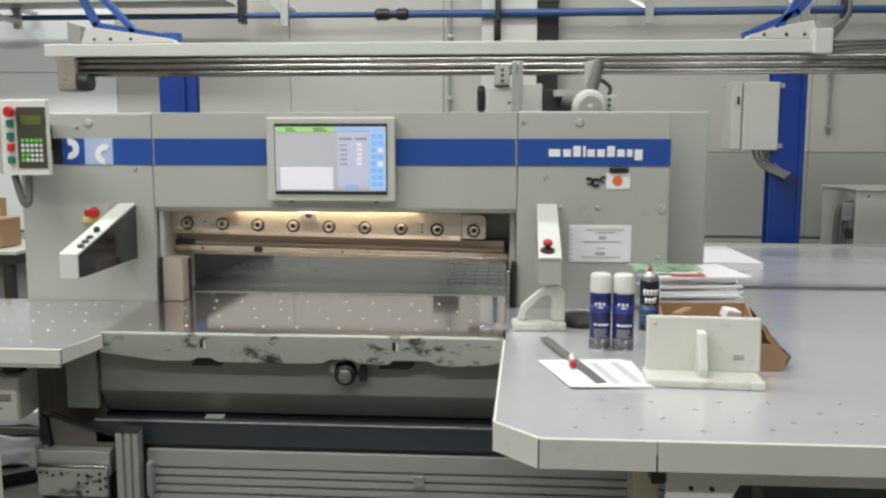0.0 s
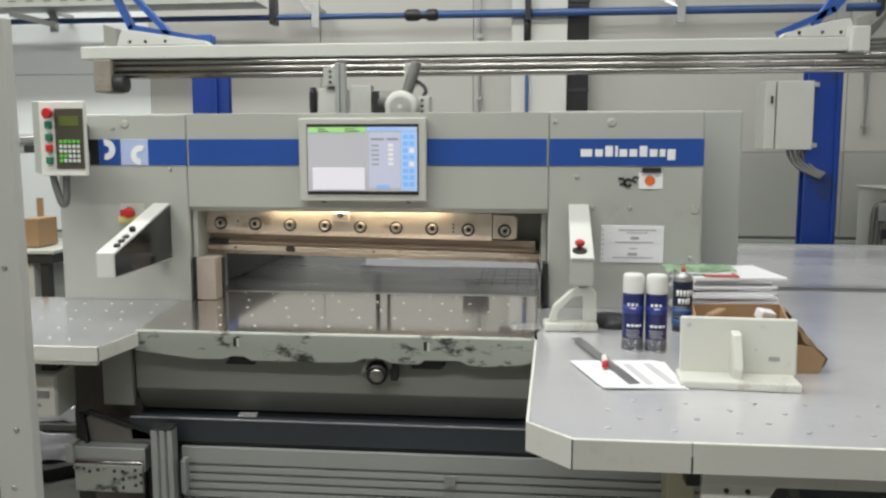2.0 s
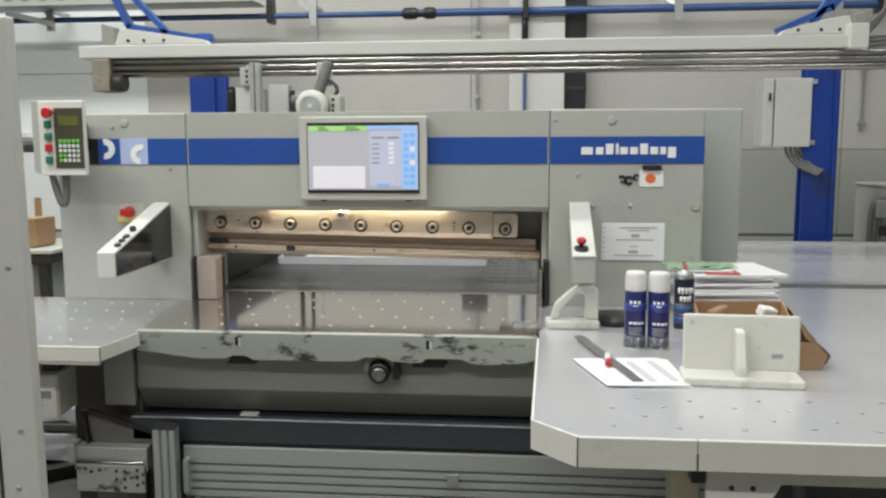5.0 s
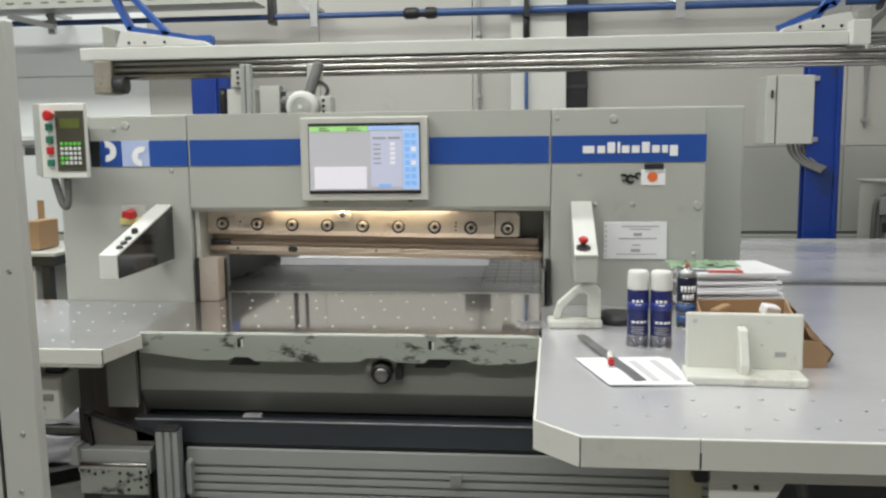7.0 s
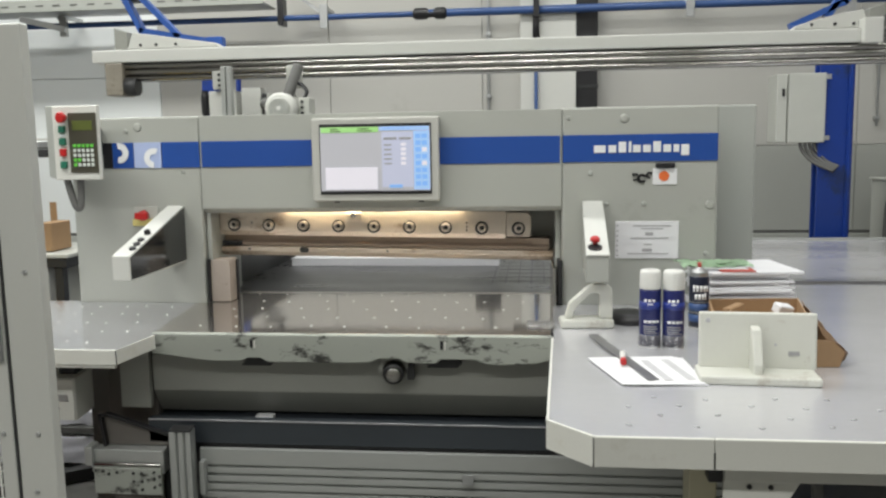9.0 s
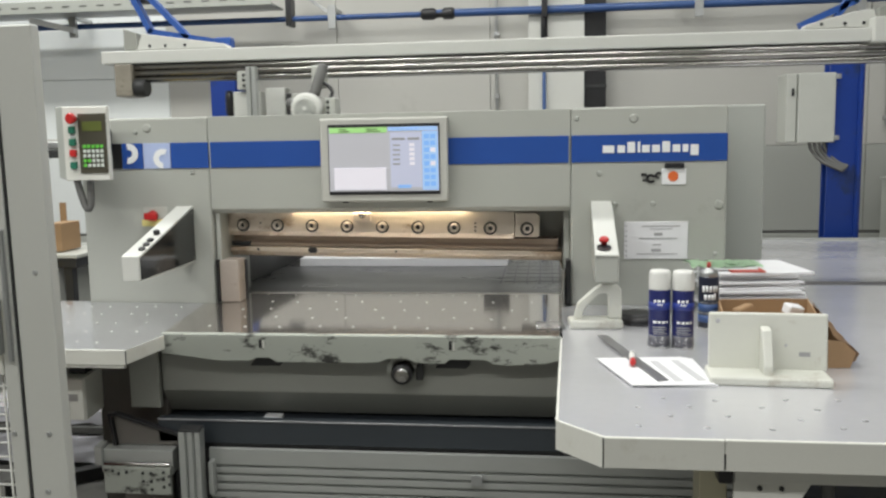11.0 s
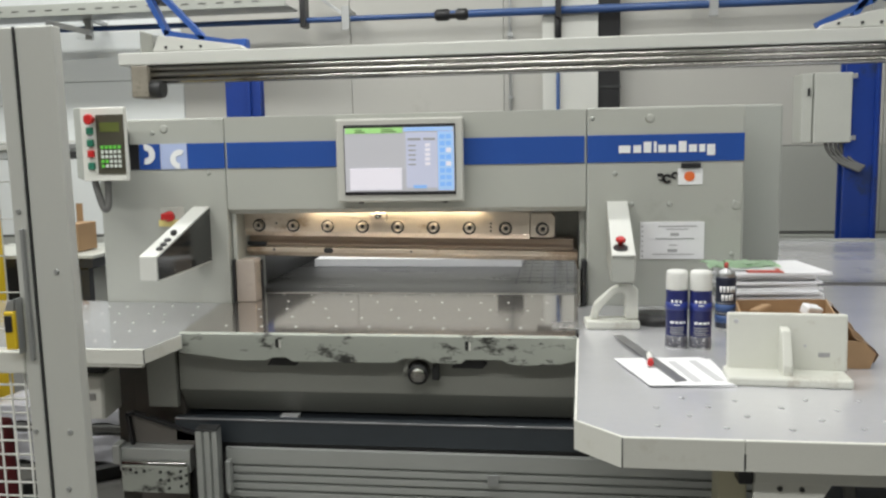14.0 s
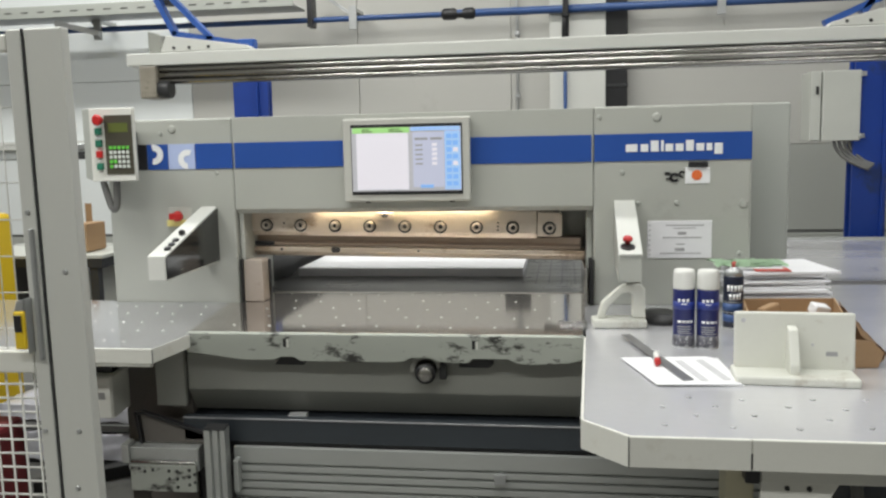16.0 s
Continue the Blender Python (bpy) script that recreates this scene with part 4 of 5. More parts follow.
part("lip", box(-0.80, 0.63, -0.502, -0.4995, 0.584, 0.590, 0.0005, 1), M_NOZ, bb)
part("side_frame", bent_bar([(-0.96, -0.505, 0.49), (-0.975, -0.505, 0.602), (-0.95, -0.505, 0.605), (-0.645, -0.505, 0.51)], 0.012, 0.02), M_BLACK, bb)
part("side_sheet", prism([(-0.95, 0.49), (-0.965, 0.596), (-0.66, 0.505), (-0.66, 0.49)], "y", -0.500, -0.497, 0), M_BROWN, bb)
pad = thing("paper_scrap", "small white paper scrap in the black tray", "paper")
part("sheet", box(-0.43, -0.365, -0.44, -0.40, 0.5665, 0.580, 0.001, 1), M_PAPER, pad)
HOW = ""
scrap = thing("paper_bale", "film-wrapped white paper bale on a dark pallet", "paper bale")
for x0, x1, y0, y1, zb, zt, sd in ((-2.2, -1.36, 0.46, 1.05, 0.215, 0.29, 2), (-2.2, -1.36, 0.44, 1.05, 0.02, 0.165, 5)):
    bm = bmesh.new()
    bmesh.ops.create_cube(bm, size=1)
    bmesh.ops.subdivide_edges(bm, edges=bm.edges[:], cuts=22, use_grid_fill=True)
    for v in bm.verts:
        p = Vector(((x0 + x1) / 2 + v.co.x * (x1 - x0), (y0 + y1) / 2 + v.co.y * (y1 - y0), (zb + zt) / 2 + v.co.z * (zt - zb)))
        v.co = p + 0.016 * noise.noise_vector(p * 9 + Vector((sd, 0, 0))) + 0.007 * noise.noise_vector(p * 31)
    part("wrapped_paper", finish(bm, True), M_WRAP, scrap, "crumpled clear film over white paper")
part("pallet_board", box(-2.2, -1.36, 0.435, 1.05, 0.172, 0.208, 0.004), M_RUBBER, scrap, "dark grey pallet board")
part("pallet_skid", turned(box(-0.30, 0.30, -0.03, 0.03, 0, 0.06, 0.004), pose(-1.55, 0.28, 0.0, 0, 0, 38)), M_DARK, scrap)
part("pallet_base", box(-2.2, -1.36, 0.45, 1.05, 0.0, 0.018, 0.004), M_DARK, scrap)

# ---- spray cans ----
HOW = ""


def can(x, y, r, h, body, cap, bars, label, band=None):
    t = thing("spray_can", label, "spray can", "spray cans on the table")
    t.location, t.scale = on_table((x, y, TABLE)), (0.955, 0.955, 0.955)
    hb = h * (0.755 if cap else 0.86)
    part("body", lathe([(r * 0.93, 0), (r, 0.004), (r, hb - 0.006), (r * 0.97, hb)], (0, 0, 0.0005), (0, 0, 1), 32), body, t)
    part("base_rim", lathe([(r * 1.02, 0), (r * 1.04, 0.003), (r * 1.02, 0.006)], (0, 0, 0), (0, 0, 1), 32), M_ZINC, t)
    if cap:
        part("cap", lathe([(r * 1.0, 0), (r * 1.02, 0.004), (r * 1.0, h - hb - 0.012), (r * 0.93, h - hb - 0.003), (r * 0.80, h - hb), (0.001, h - hb)], (0, 0, hb + 0.001), (0, 0, 1), 32), M_CAP, t, "white plastic cap")
    else:
        part("shoulder", lathe([(r * 0.97, 0), (r * 0.8, 0.02), (r * 0.4, 0.026), (r * 0.4, 0.03)], (0, 0, hb + 0.0005), (0, 0, 1), 32), M_ZINC, t)
        part("nozzle_head", lathe([(0.007, 0), (0.007, 0.014), (0.004, 0.018)], (0, 0, hb + 0.031), (0, 0, 1), 12), M_REDF, t, "red spray head")

    def wrap(z0, z1, a0, a1, mat, rr):
        n, vs, b = 10, [], bmesh.new()
        for z in (z0, z1):
            for rad in (rr, rr + 0.0008):
                vs.append([b.verts.new((rad * math.sin(radians(a0 + (a1 - a0) * k / n)), -rad * math.cos(radians(a0 + (a1 - a0) * k / n)), z)) for k in range(n + 1)])
        for k in range(n):
            b.faces.new((vs[1][k], vs[1][k + 1], vs[3][k + 1], vs[3][k]))
            b.faces.new((vs[0][k], vs[0][k + 1], vs[1][k + 1], vs[1][k]))
            b.faces.new((vs[2][k], vs[2][k + 1], vs[3][k + 1], vs[3][k]))
        for k in (0, n):
            b.faces.new((vs[0][k], vs[1][k], vs[3][k], vs[2][k]))
        part("label_bar", finish(b, True), mat, t)
    for z0, z1, a0, a1, mat in bars:
        wrap(z0 * h, z1 * h, a0, a1, mat, r + 0.0003)
    return t


M_CANFOOT = material("can_foot_print", (0.10, 0.10, 0.12), 0.35, vary=0.3, scale=60, dirt=(0.5, 0.5, 0.52), dirt_amount=0.3, dirt_scale=90)
M_CANMID = material("can_mid_blue", (0.025, 0.045, 0.26), 0.3, vary=0.1)
blue_bars = [(.02, .17, -100, 100, M_CANFOOT), (.50, .60, -100, 100, M_CANMID), (.60, .635, -38, -26, M_BRAND), (.60, .635, -18, -2, M_BRAND), (.60, .635, 6, 18, M_BRAND), (.565, .58, -20, 8, M_BRAND),
             (.33, .36, -40, -22, M_BRAND), (.33, .36, -16, 0, M_BRAND), (.33, .36, 6, 24, M_BRAND), (.33, .36, 30, 44, M_BRAND), (.275, .287, -44, 30, M_INK), (.245, .257, -40, 36, M_INK), (.215, .227, -44, 22, M_INK), (.19, .2, -40, 40, M_INK)]
can(0.905, -0.65, 0.0335, 0.246, M_CANBLUE, True, blue_bars, "blue spray can with white cap on the steel table")
can(0.976, -0.663, 0.0335, 0.246, M_CANBLUE, True, blue_bars, "blue spray can with white cap on the steel table")
dark_bars = [(.62, .72, -46, -32, M_BRAND), (.62, .72, -26, -12, M_BRAND), (.62, .72, -6, 8, M_BRAND), (.62, .72, 14, 28, M_BRAND), (.62, .72, 33, 46, M_BRAND), (.49, .58, -34, -20, M_BRAND), (.49, .58, -14, 0, M_BRAND), (.49, .58, 5, 18, M_BRAND), (.49, .60, 22, 32, M_BRAND),
             (.30, .42, -100, 100, M_PIPE), (.27, .28, -100, 100, M_ZINC), (.44, .45, -100, 100, M_ZINC), (.12, .24, -100, 100, M_PIPE)]
can(1.117, -0.425, 0.034, 0.212, M_CANDARK, False, dark_bars, "dark blue spray can with red nozzle beside papers")

# ---- white pusher block with rib ----
fb = thing("jogging_block", "white plastic jogging block with centre rib, scuffed", "jogging block")
fb.location, fb.rotation_euler = on_table((1.13, -0.985, TABLE)), (0, 0, radians(-3.5))
fb.scale = (0.925, 0.93, 0.945)
part("base", box(-0.157, 0.164, -0.072, 0.06, 0.0, 0.024, 0.006), M_PLASTIC, fb)
part("back_plate", turned(box(-0.149, 0.172, -0.010, 0.010, 0.0, 0.158, 0.006), pose(0, 0.04, 0.02, -4)), M_PLASTIC, fb)
part("rib", prism([(-0.045, 0.02), (-0.045, 0.05), (-0.006, 0.14), (0.035, 0.145), (0.035, 0.02)], "x", -0.012, 0.014, 0.004), M_PLASTIC, fb)
for k, (u, v, r) in enumerate([(-0.125, 0.135, 0.007), (0.06, 0.07, 0.004)]):
    part("scuff", turned(lathe([(r, 0), (r * 0.8, 0.0006)], (u, -0.0101, v), (0, -1, 0), 10), pose(0, 0.04, 0.02, -4)), M_LIGHTINK, fb)
part("maker_mark", turned(box(0.095, 0.125, -0.0115, -0.0101, 0.04, 0.052, 0), pose(0, 0.04, 0.02, -4)), M_INK, fb)

# ---- white plastic handle ----
hd = thing("hand_pusher", "white plastic hand pusher with loop handle", "hand pusher")
hd.location, hd.rotation_euler = on_table((0.735, -0.40, TABLE)), (0, 0, radians(3.5))
hd.scale = (0.97, 0.97, 0.97)
part("base", box(-0.092, 0.092, -0.045, 0.05, 0.0, 0.03, 0.008), M_PLASTIC, hd)
outer = [(-0.075, 0.03), (-0.06, 0.085), (-0.005, 0.135), (0.02, 0.15), (0.07, 0.152), (0.088, 0.135), (0.090, 0.03)]
inner = [(0.045, 0.03), (0.045, 0.11), (0.035, 0.122), (0.01, 0.118), (-0.03, 0.078), (-0.045, 0.055), (-0.048, 0.03)]
part("loop", prism(outer + inner, "y", -0.018, 0.02, 0.005), M_PLASTIC, hd)
HOW = "table"
M_FILM = material("clear_film", (0.9, 0.9, 0.9), 0.12, vary=0.02, bump=0.0)
M_FILM.node_tree.nodes["Principled BSDF"].inputs["Transmission Weight"].default_value = 0.92
pf = thing("plastic_film", "crumpled clear plastic film at the table corner", "plastic film")
bm = bmesh.new()
g = [[bm.verts.new((0.53 + 0.10 * i / 8, -0.44 + 0.10 * j / 8, TABLE + 0.003 + 0.009 * abs(noise.noise(Vector((i * 0.5, j * 0.5, 4)))) * (1 if 0 < i < 8 else 0.3))) for j in range(9)] for i in range(9)]
for i in range(8):
    for j in range(8):
        bm.faces.new((g[i][j], g[i + 1][j], g[i + 1][j + 1], g[i][j + 1]))
bmesh.ops.solidify(bm, geom=bm.faces[:], thickness=0.0006)
part("film", finish(bm), M_FILM, pf)
dk = thing("magnet_disc", "black round holder on the steel table", "disc")
part("disc", lathe([(0.075, 0), (0.078, 0.008), (0.07, 0.03), (0.04, 0.035), (0.001, 0.035)], (0.895, -0.33, TABLE + 0.0005), (0, 0, 1), 28), M_BLACK, dk)

# ---- sheets, ruler and marker ----
HOW = ""
sh = thing("paper_sheet", "loose white printed sheets on the steel table", "paper")
sh.location, sh.rotation_euler = on_table((0.845, -0.92, TABLE)), (0, 0, radians(3.5))
sh.scale = (0.94, 0.94, 0.94)
for k, (a, dx, dy) in enumerate([(0, 0, 0), (-5, 0.012, 0.012), (-9, 0.03, 0.02)]):
    part("sheet", turned(prism([(-0.155, 0.14), (0.105, 0.155), (0.13, -0.145), (-0.095, -0.15)], "z", 0, 0.0022, 0), pose(dx * 0.6, dy * 0.4, 0.0008 + 0.0024 * (2 - k), 0, 0, a * 0.5)), M_PAPER, sh)
for dx in (0.012, 0.075):
    part("print_bar", turned(box(dx, dx + 0.022, -0.12, 0.10, 0.0083, 0.0089, 0), pose(0, 0, 0, 0, 0, 8)), M_LIGHTINK, sh)
HOW = "table"
rl = thing("steel_ruler", "thin steel ruler lying across the sheets", "ruler")
part("blade", turned(box(-0.016, 0.016, -0.24, 0.24, 0, 0.002, 0), pose(0.79, -0.785, TABLE + 0.0095, 0, 0, 12.5)), M_RULER, rl)
mk = thing("marker_pen", "white marker pen with red cap on the sheets", "pen")
part("barrel", rod((0.793, -0.80, TABLE + 0.021), (0.785, -0.865, TABLE + 0.021), 0.009), M_CAP, mk)
part("cap", rod((0.785, -0.867, TABLE + 0.021), (0.78, -0.895, TABLE + 0.021), 0.0095), M_RED, mk, "red pen cap")

# ---- cardboard box and papers ----
cb = thing("cardboard_box", "open brown cardboard box with torn flap", "cardboard box")
BX = [(1.15, -0.42), (1.455, -0.42), (1.37, -0.80), (1.08, -0.80)]
part("base", prism(BX, "z", TABLE + 0.001, TABLE + 0.006, 0), M_CARD, cb)
for k, (z0, z1) in enumerate([(1.0, 1.0), (1.0, 0.985), (0.985, 0.985), (0.985, 1.0)]):
    p, q = Vector((*BX[k], 0)), Vector((*BX[(k + 1) % 4], 0))
    inw = (q - p).normalized().cross(Vector((0, 0, 1))) * 0.005
    bm = bmesh.new()
    lo = [bm.verts.new(v + Vector((0, 0, TABLE + 0.0062))) for v in (p, q, q + inw, p + inw)]
    hi = [bm.verts.new(v + Vector((0, 0, z))) for v, z in ((p, z0), (q, z1), (q + inw, z1), (p + inw, z0))]
    bm.faces.new(lo), bm.faces.new(hi)
    for a in range(4):
        bm.faces.new((lo[a], lo[(a + 1) % 4], hi[(a + 1) % 4], hi[a]))
    part("wall", finish(bm), M_CARD, cb)
bm = bmesh.new()
g = []
for i in range(9):
    u = i / 8
    row = []
    for k in range(13):
        w = k / 12
        bulge = 0.062 * math.sin(math.pi * min(1, u * 0.9)) * (0.3 + 0.7 * w) + 0.01 * noise.noise(Vector((u * 4, w * 5, 0)))
        row.append(bm.verts.new((1.459 - 0.092 * w + bulge, -0.423 - 0.46 * w, 0.998 - 0.015 * w - u * (0.09 - 0.01 * w) + 0.006 * noise.noise(Vector((u * 6, w * 6, 3))))))
    g.append(row)
for i in range(8):
    for k in range(12):
        bm.faces.new((g[i][k], g[i + 1][k], g[i + 1][k + 1], g[i][k + 1]))
bmesh.ops.solidify(bm, geom=bm.faces[:], thickness=0.004)
part("flap", finish(bm, True), M_CARD, cb, "bulging torn cardboard flap")
part("front_flap", prism([(1.30, 0.902), (1.405, 0.902), (1.42, 0.945), (1.385, 0.978), (1.30, 0.985)], "y", -0.884, -0.879, 0), M_CARD, cb)
part("insert", turned(box(-0.03, 0.03, -0.02, 0.02, 0.0, 0.035, 0.006), pose(1.37, -0.50, 0.965, 14, 12, 20)), M_PAPER, cb, "crumpled white paper")
part("insert", turned(box(-0.03, 0.04, -0.02, 0.02, 0.0, 0.03, 0.008), pose(1.22, -0.48, 0.96, -10, -12, 30)), M_CARD, cb)

HOW = ""
ps = thing("paper_pile", "pile of white papers and folders", "paper pile")
ps.scale = (0.90, 0.95, 0.985)
ps.location, ps.rotation_euler = on_table((1.315, -0.19, TABLE)), (0, 0, radians(4.5))
random.seed(4)
for k in range(16):
    w, d = 0.172 + random.uniform(-0.02, 0.02), 0.15 + random.uniform(-0.015, 0.02)
    z0 = 0.0105 * k
    part("folder", turned(box(-w, w, -d, d, 0, 0.0092, 0.001, 1), pose(random.uniform(-0.012, 0.02), random.uniform(-0.01, 0.01), z0 + 0.0005, 0, 0, random.uniform(-3, 3))), M_PAPER if k % 3 else M_EDGE, ps)
part("red_folder", turned(box(-0.10, 0.03, -0.138, -0.05, 0, 0.004, 0.001, 1), pose(0.0, -0.025, 0.169, 0, 0, -4)), M_REDF, ps)
part("sheet", turned(box(-0.16, 0.025, -0.13, 0.10, 0, 0.0025, 0.0005, 1), pose(-0.01, 0.0, 0.1735, 0, 0, -6)), M_PAPER, ps)
HOW = "table"
cloth = thing("cleaning_cloth", "crumpled light green cleaning cloth on the papers", "cloth")
bm = bmesh.new()
n = 26
g = [[bm.verts.new((1.16 + 0.25 * (i / n - 0.25) + 0.02 * noise.noise(Vector((i * .3, j * .3, 1))), -0.20 + 0.13 * (j / n - 0.5) + 0.03 * noise.noise(Vector((i * .2, j * .2, 5))),
                    TABLE + 0.194 + 0.010 * noise.noise(Vector((i * .45, j * .8, 9))) - 0.02 * (abs(j / n - 0.5) * 2) ** 2 * 0.4)) for j in range(n + 1)] for i in range(n + 1)]
for i in range(n):
    for j in range(n):
        bm.faces.new((g[i][j], g[i + 1][j], g[i + 1][j + 1], g[i][j + 1]))
bmesh.ops.solidify(bm, geom=bm.faces[:], thickness=0.002)
part("cloth", finish(bm, True), M_CLOTH, cloth)

# ---- gantry above the rear table ----
HOW = "hall"
ga = thing("gantry", "white steel gantry beam with chromed guide rails", "gantry")
GM = pose(0, 0, 0, 0, 0, 0)


def gpart(name, bm, mat, parent, label=""):
    return part(name, turned(bm, GM), mat, parent, label)


GY = 0.80
bmn = gpart("beam", box(-1.50, 2.14, GY - 0.06, GY + 0.06, 1.913, 1.974, 0.006), M_WHITE, ga)
gpart("guide_bed", box(-1.4, 4.2, GY - 0.02, GY + 0.05, 1.822, 1.910, 0.004), M_DARK, ga)
for z, r in ((1.893, 0.014), (1.865, 0.017), (1.836, 0.014)):
    gpart("rail", rod((-1.4, GY - 0.035, z), (4.2, GY - 0.035, z), r), M_CHROME, ga, "chromed guide rail")
gpart("end_cap", box(-1.435, -1.345, GY - 0.07, GY + 0.07, 1.755, 1.912, 0.008), M_ENDCAP, ga, "worn brownish steel end cap")
gpart("end_buffer", rod((-1.345, GY - 0.03, 1.80), (-1.285, GY - 0.03, 1.80), 0.045), M_DARK, ga)
gpart("end_box", box(2.085, 2.165, GY - 0.10, GY + 0.062, 1.91, 2.02, 0.006), M_WHITE, ga)
for x in (-1.15, 2.02):
    gpart("leg_mount", box(x, x + 0.10, GY + 0.2, GY + 0.26, 1.83, 2.03, 0.004), M_WHITE, ga)
for s, xb, run in ((1, -1.38, 0.50), (-1, 2.19, 0.36)):
    gpart("arm", bent_bar([(xb, GY + 0.1, 2.25), (xb + s * (0.09 if s > 0 else 0.13), GY + 0.1, 2.07 if s > 0 else 2.10), (xb + s * run, GY + 0.1, 2.0)], 0.028, 0.05), M_ARM, ga, "blue painted steel arm")
    gpart("arm", bent_bar([(xb + s * 0.05, GY + 0.1, 2.28), (xb + s * run * 0.56, GY + 0.1, 2.04)], 0.026, 0.05), M_ARM, ga, "blue painted steel arm")
    gpart("cheek", prism([(xb + s * 0.05, 1.976), (xb + s * 0.08, 2.055), (xb + s * 0.16, 2.045), (xb + s * run, 1.995), (xb + s * (run + 0.02), 1.976)], "y", GY - 0.02, GY + 0.05, 0.004), M_WHITE, ga)
    gpart("foot_bracket", prism([(xb - s * 0.02, 1.976), (xb - s * 0.02, 2.08), (xb + s * 0.045, 2.06), (xb + s * 0.045, 1.976)], "y", GY, GY + 0.06, 0.003), M_COVER, ga)
    for dx in (0.12, 0.2, 0.3):
        gpart("bolt", lathe([(0.008, 0), (0.007, 0.005)], (xb + s * dx, GY - 0.02, 1.995), (0, -1, 0), 8), M_DARK, ga)
    gpart("support", box(xb + s * 0.02 - 0.03, xb + s * 0.02 + 0.03, GY + 0.13, GY + 0.2, 2.22, 5.0, 0.004), M_DARK, ga)
gpart("lug", box(-0.95, -0.87, GY + 0.06, GY + 0.12, 1.967, 2.03, 0.004), M_ARM, ga)
for k in range(3):
    gpart("cable", hose([(2.165, GY - 0.05, 2.0 - 0.02 * k), (2.25, GY - 0.05, 2.10), (2.22, GY, 2.28 + 0.04 * k), (2.12, GY, 2.40)], 0.009), M_RUBBER, ga)
    gpart("cable", hose([(2.165, GY - 0.05, 1.96 - 0.02 * k), (2.5, GY - 0.06, 1.965 - 0.015 * k), (3.6, GY - 0.05, 1.94 - 0.02 * k)], 0.008), M_RUBBER, ga)

HOW = ""
# carriage that runs along the gantry; its origin is the motor's centre
ca = thing("gantry_carriage", "white gripper carriage with motor running on the gantry", "carriage")


def cpart(name, bm, mat, parent=ca, label=""):
    return part(name, bm, mat, parent, label)


def cshift(name, bm, mat, parent=ca, label=""):
    return part(name, turned(bm, pose(-0.01, 0.12, 0)), mat, parent, label)


cshift("bracket", box(-0.405, -0.335, 0.10, 0.24, 0.11, 0.20, 0.006), M_BOXG)
for z in (0.13, 0.155, 0.18):
    cshift("bracket_bolt", lathe([(0.008, 0), (0.007, 0.005)], (-0.37, 0.10, z), (0, -1, 0), 10), M_DARK)
cshift("plate", box(-0.44, -0.30, 0.13, 0.22, -0.34, 0.105, 0.008), M_WHITE, ca, "white carriage plate")
for z in (0.03, -0.07, -0.22):
    cshift("plate_screw", lathe([(0.007, 0), (0.006, 0.003)], (-0.335, 0.13, z), (0, -1, 0), 10), M_DARK)
cshift("damper", lathe([(0.01, 0), (0.02, 0.02), (0.021, 0.10), (0.015, 0.13)], (-0.468, 0.16, -0.02), (0, 0, 1), 16), M_BLACK, ca, "black rubber damper")
cshift("cable", hose([(-0.47, 0.15, -0.02), (-0.475, 0.15, -0.2), (-0.45, 0.15, -0.33), (-0.39, 0.15, -0.375), (-0.33, 0.15, -0.35)], 0.01), M_RUBBER)
for x in (-0.325, -0.298):
    cshift("guide_post", box(x, x + 0.022, 0.0, 0.04, -0.26, 0.21, 0.003), M_ALU)
cshift("back_plate", box(-0.28, -0.18, 0.15, 0.23, -0.16, 0.12, 0.005), M_WHITE)
cshift("lower_bracket", prism([(-0.235, -0.10), (-0.10, -0.06), (-0.02, -0.06), (-0.02, -0.18), (-0.235, -0.18)], "y", 0.06, 0.14, 0.004), M_WHITE)
cshift("gripper_post", box(-0.215, -0.155, 0.08, 0.14, -0.38, -0.18, 0.004), M_BOXG)
cshift("gripper_arm", box(-0.33, -0.21, 0.08, 0.16, -0.34, -0.28, 0.006), M_ZINC)
cshift("gripper_valve", box(-0.32, -0.24, 0.07, 0.15, -0.275, -0.235, 0.004), M_DARK)
cshift("cross_bar", box(-0.13, 0.0, 0.08, 0.14, 0.055, 0.085, 0.004), M_BOXG)
cshift("inner_block", box(-0.175, -0.03, 0.14, 0.24, -0.10, 0.09, 0.004), M_DARK)
cpart("hose", hose([(-0.11, 0.05, 0.03), (-0.05, 0.04, 0.02), (0.01, 0.04, 0.06), (0.03, 0.06, 0.12), (0.05, 0.10, 0.20)], 0.026), M_RUBBER, ca, "grey corrugated cable hose")
cpart("hose_clamp", box(-0.005, 0.055, 0.08, 0.16, 0.10, 0.205, 0.01), M_BOXG)
mo = cpart("motor", lathe([(0.054, 0), (0.067, 0.006), (0.072, 0.02), (0.072, 0.06), (0.065, 0.065), (0.065, 0.2)], (0, -0.06, 0), (0, 1, 0), 32), M_WHITE, ca, "white electric motor with fan grille")
cpart("fan_grille", lathe([(0.05, 0), (0.05, 0.004), (0.035, 0.006)], (0, -0.061, 0), (0, -1, 0), 28), M_BOXG, mo)
for r in (0.016, 0.025, 0.034, 0.043):
    cpart("grille_ring", bow(0, 0, r - 0.002, r, 0, 359, -0.070, -0.066, 28), M_ZINC, mo)
cpart("grille_hub", box(-0.009, 0.009, -0.072, -0.067, -0.009, 0.009, 0.002), M_CAP, mo)
cpart("terminal_box", box(0.073, 0.125, 0.0, 0.10, -0.06, 0.05, 0.006), M_BOXG, mo)
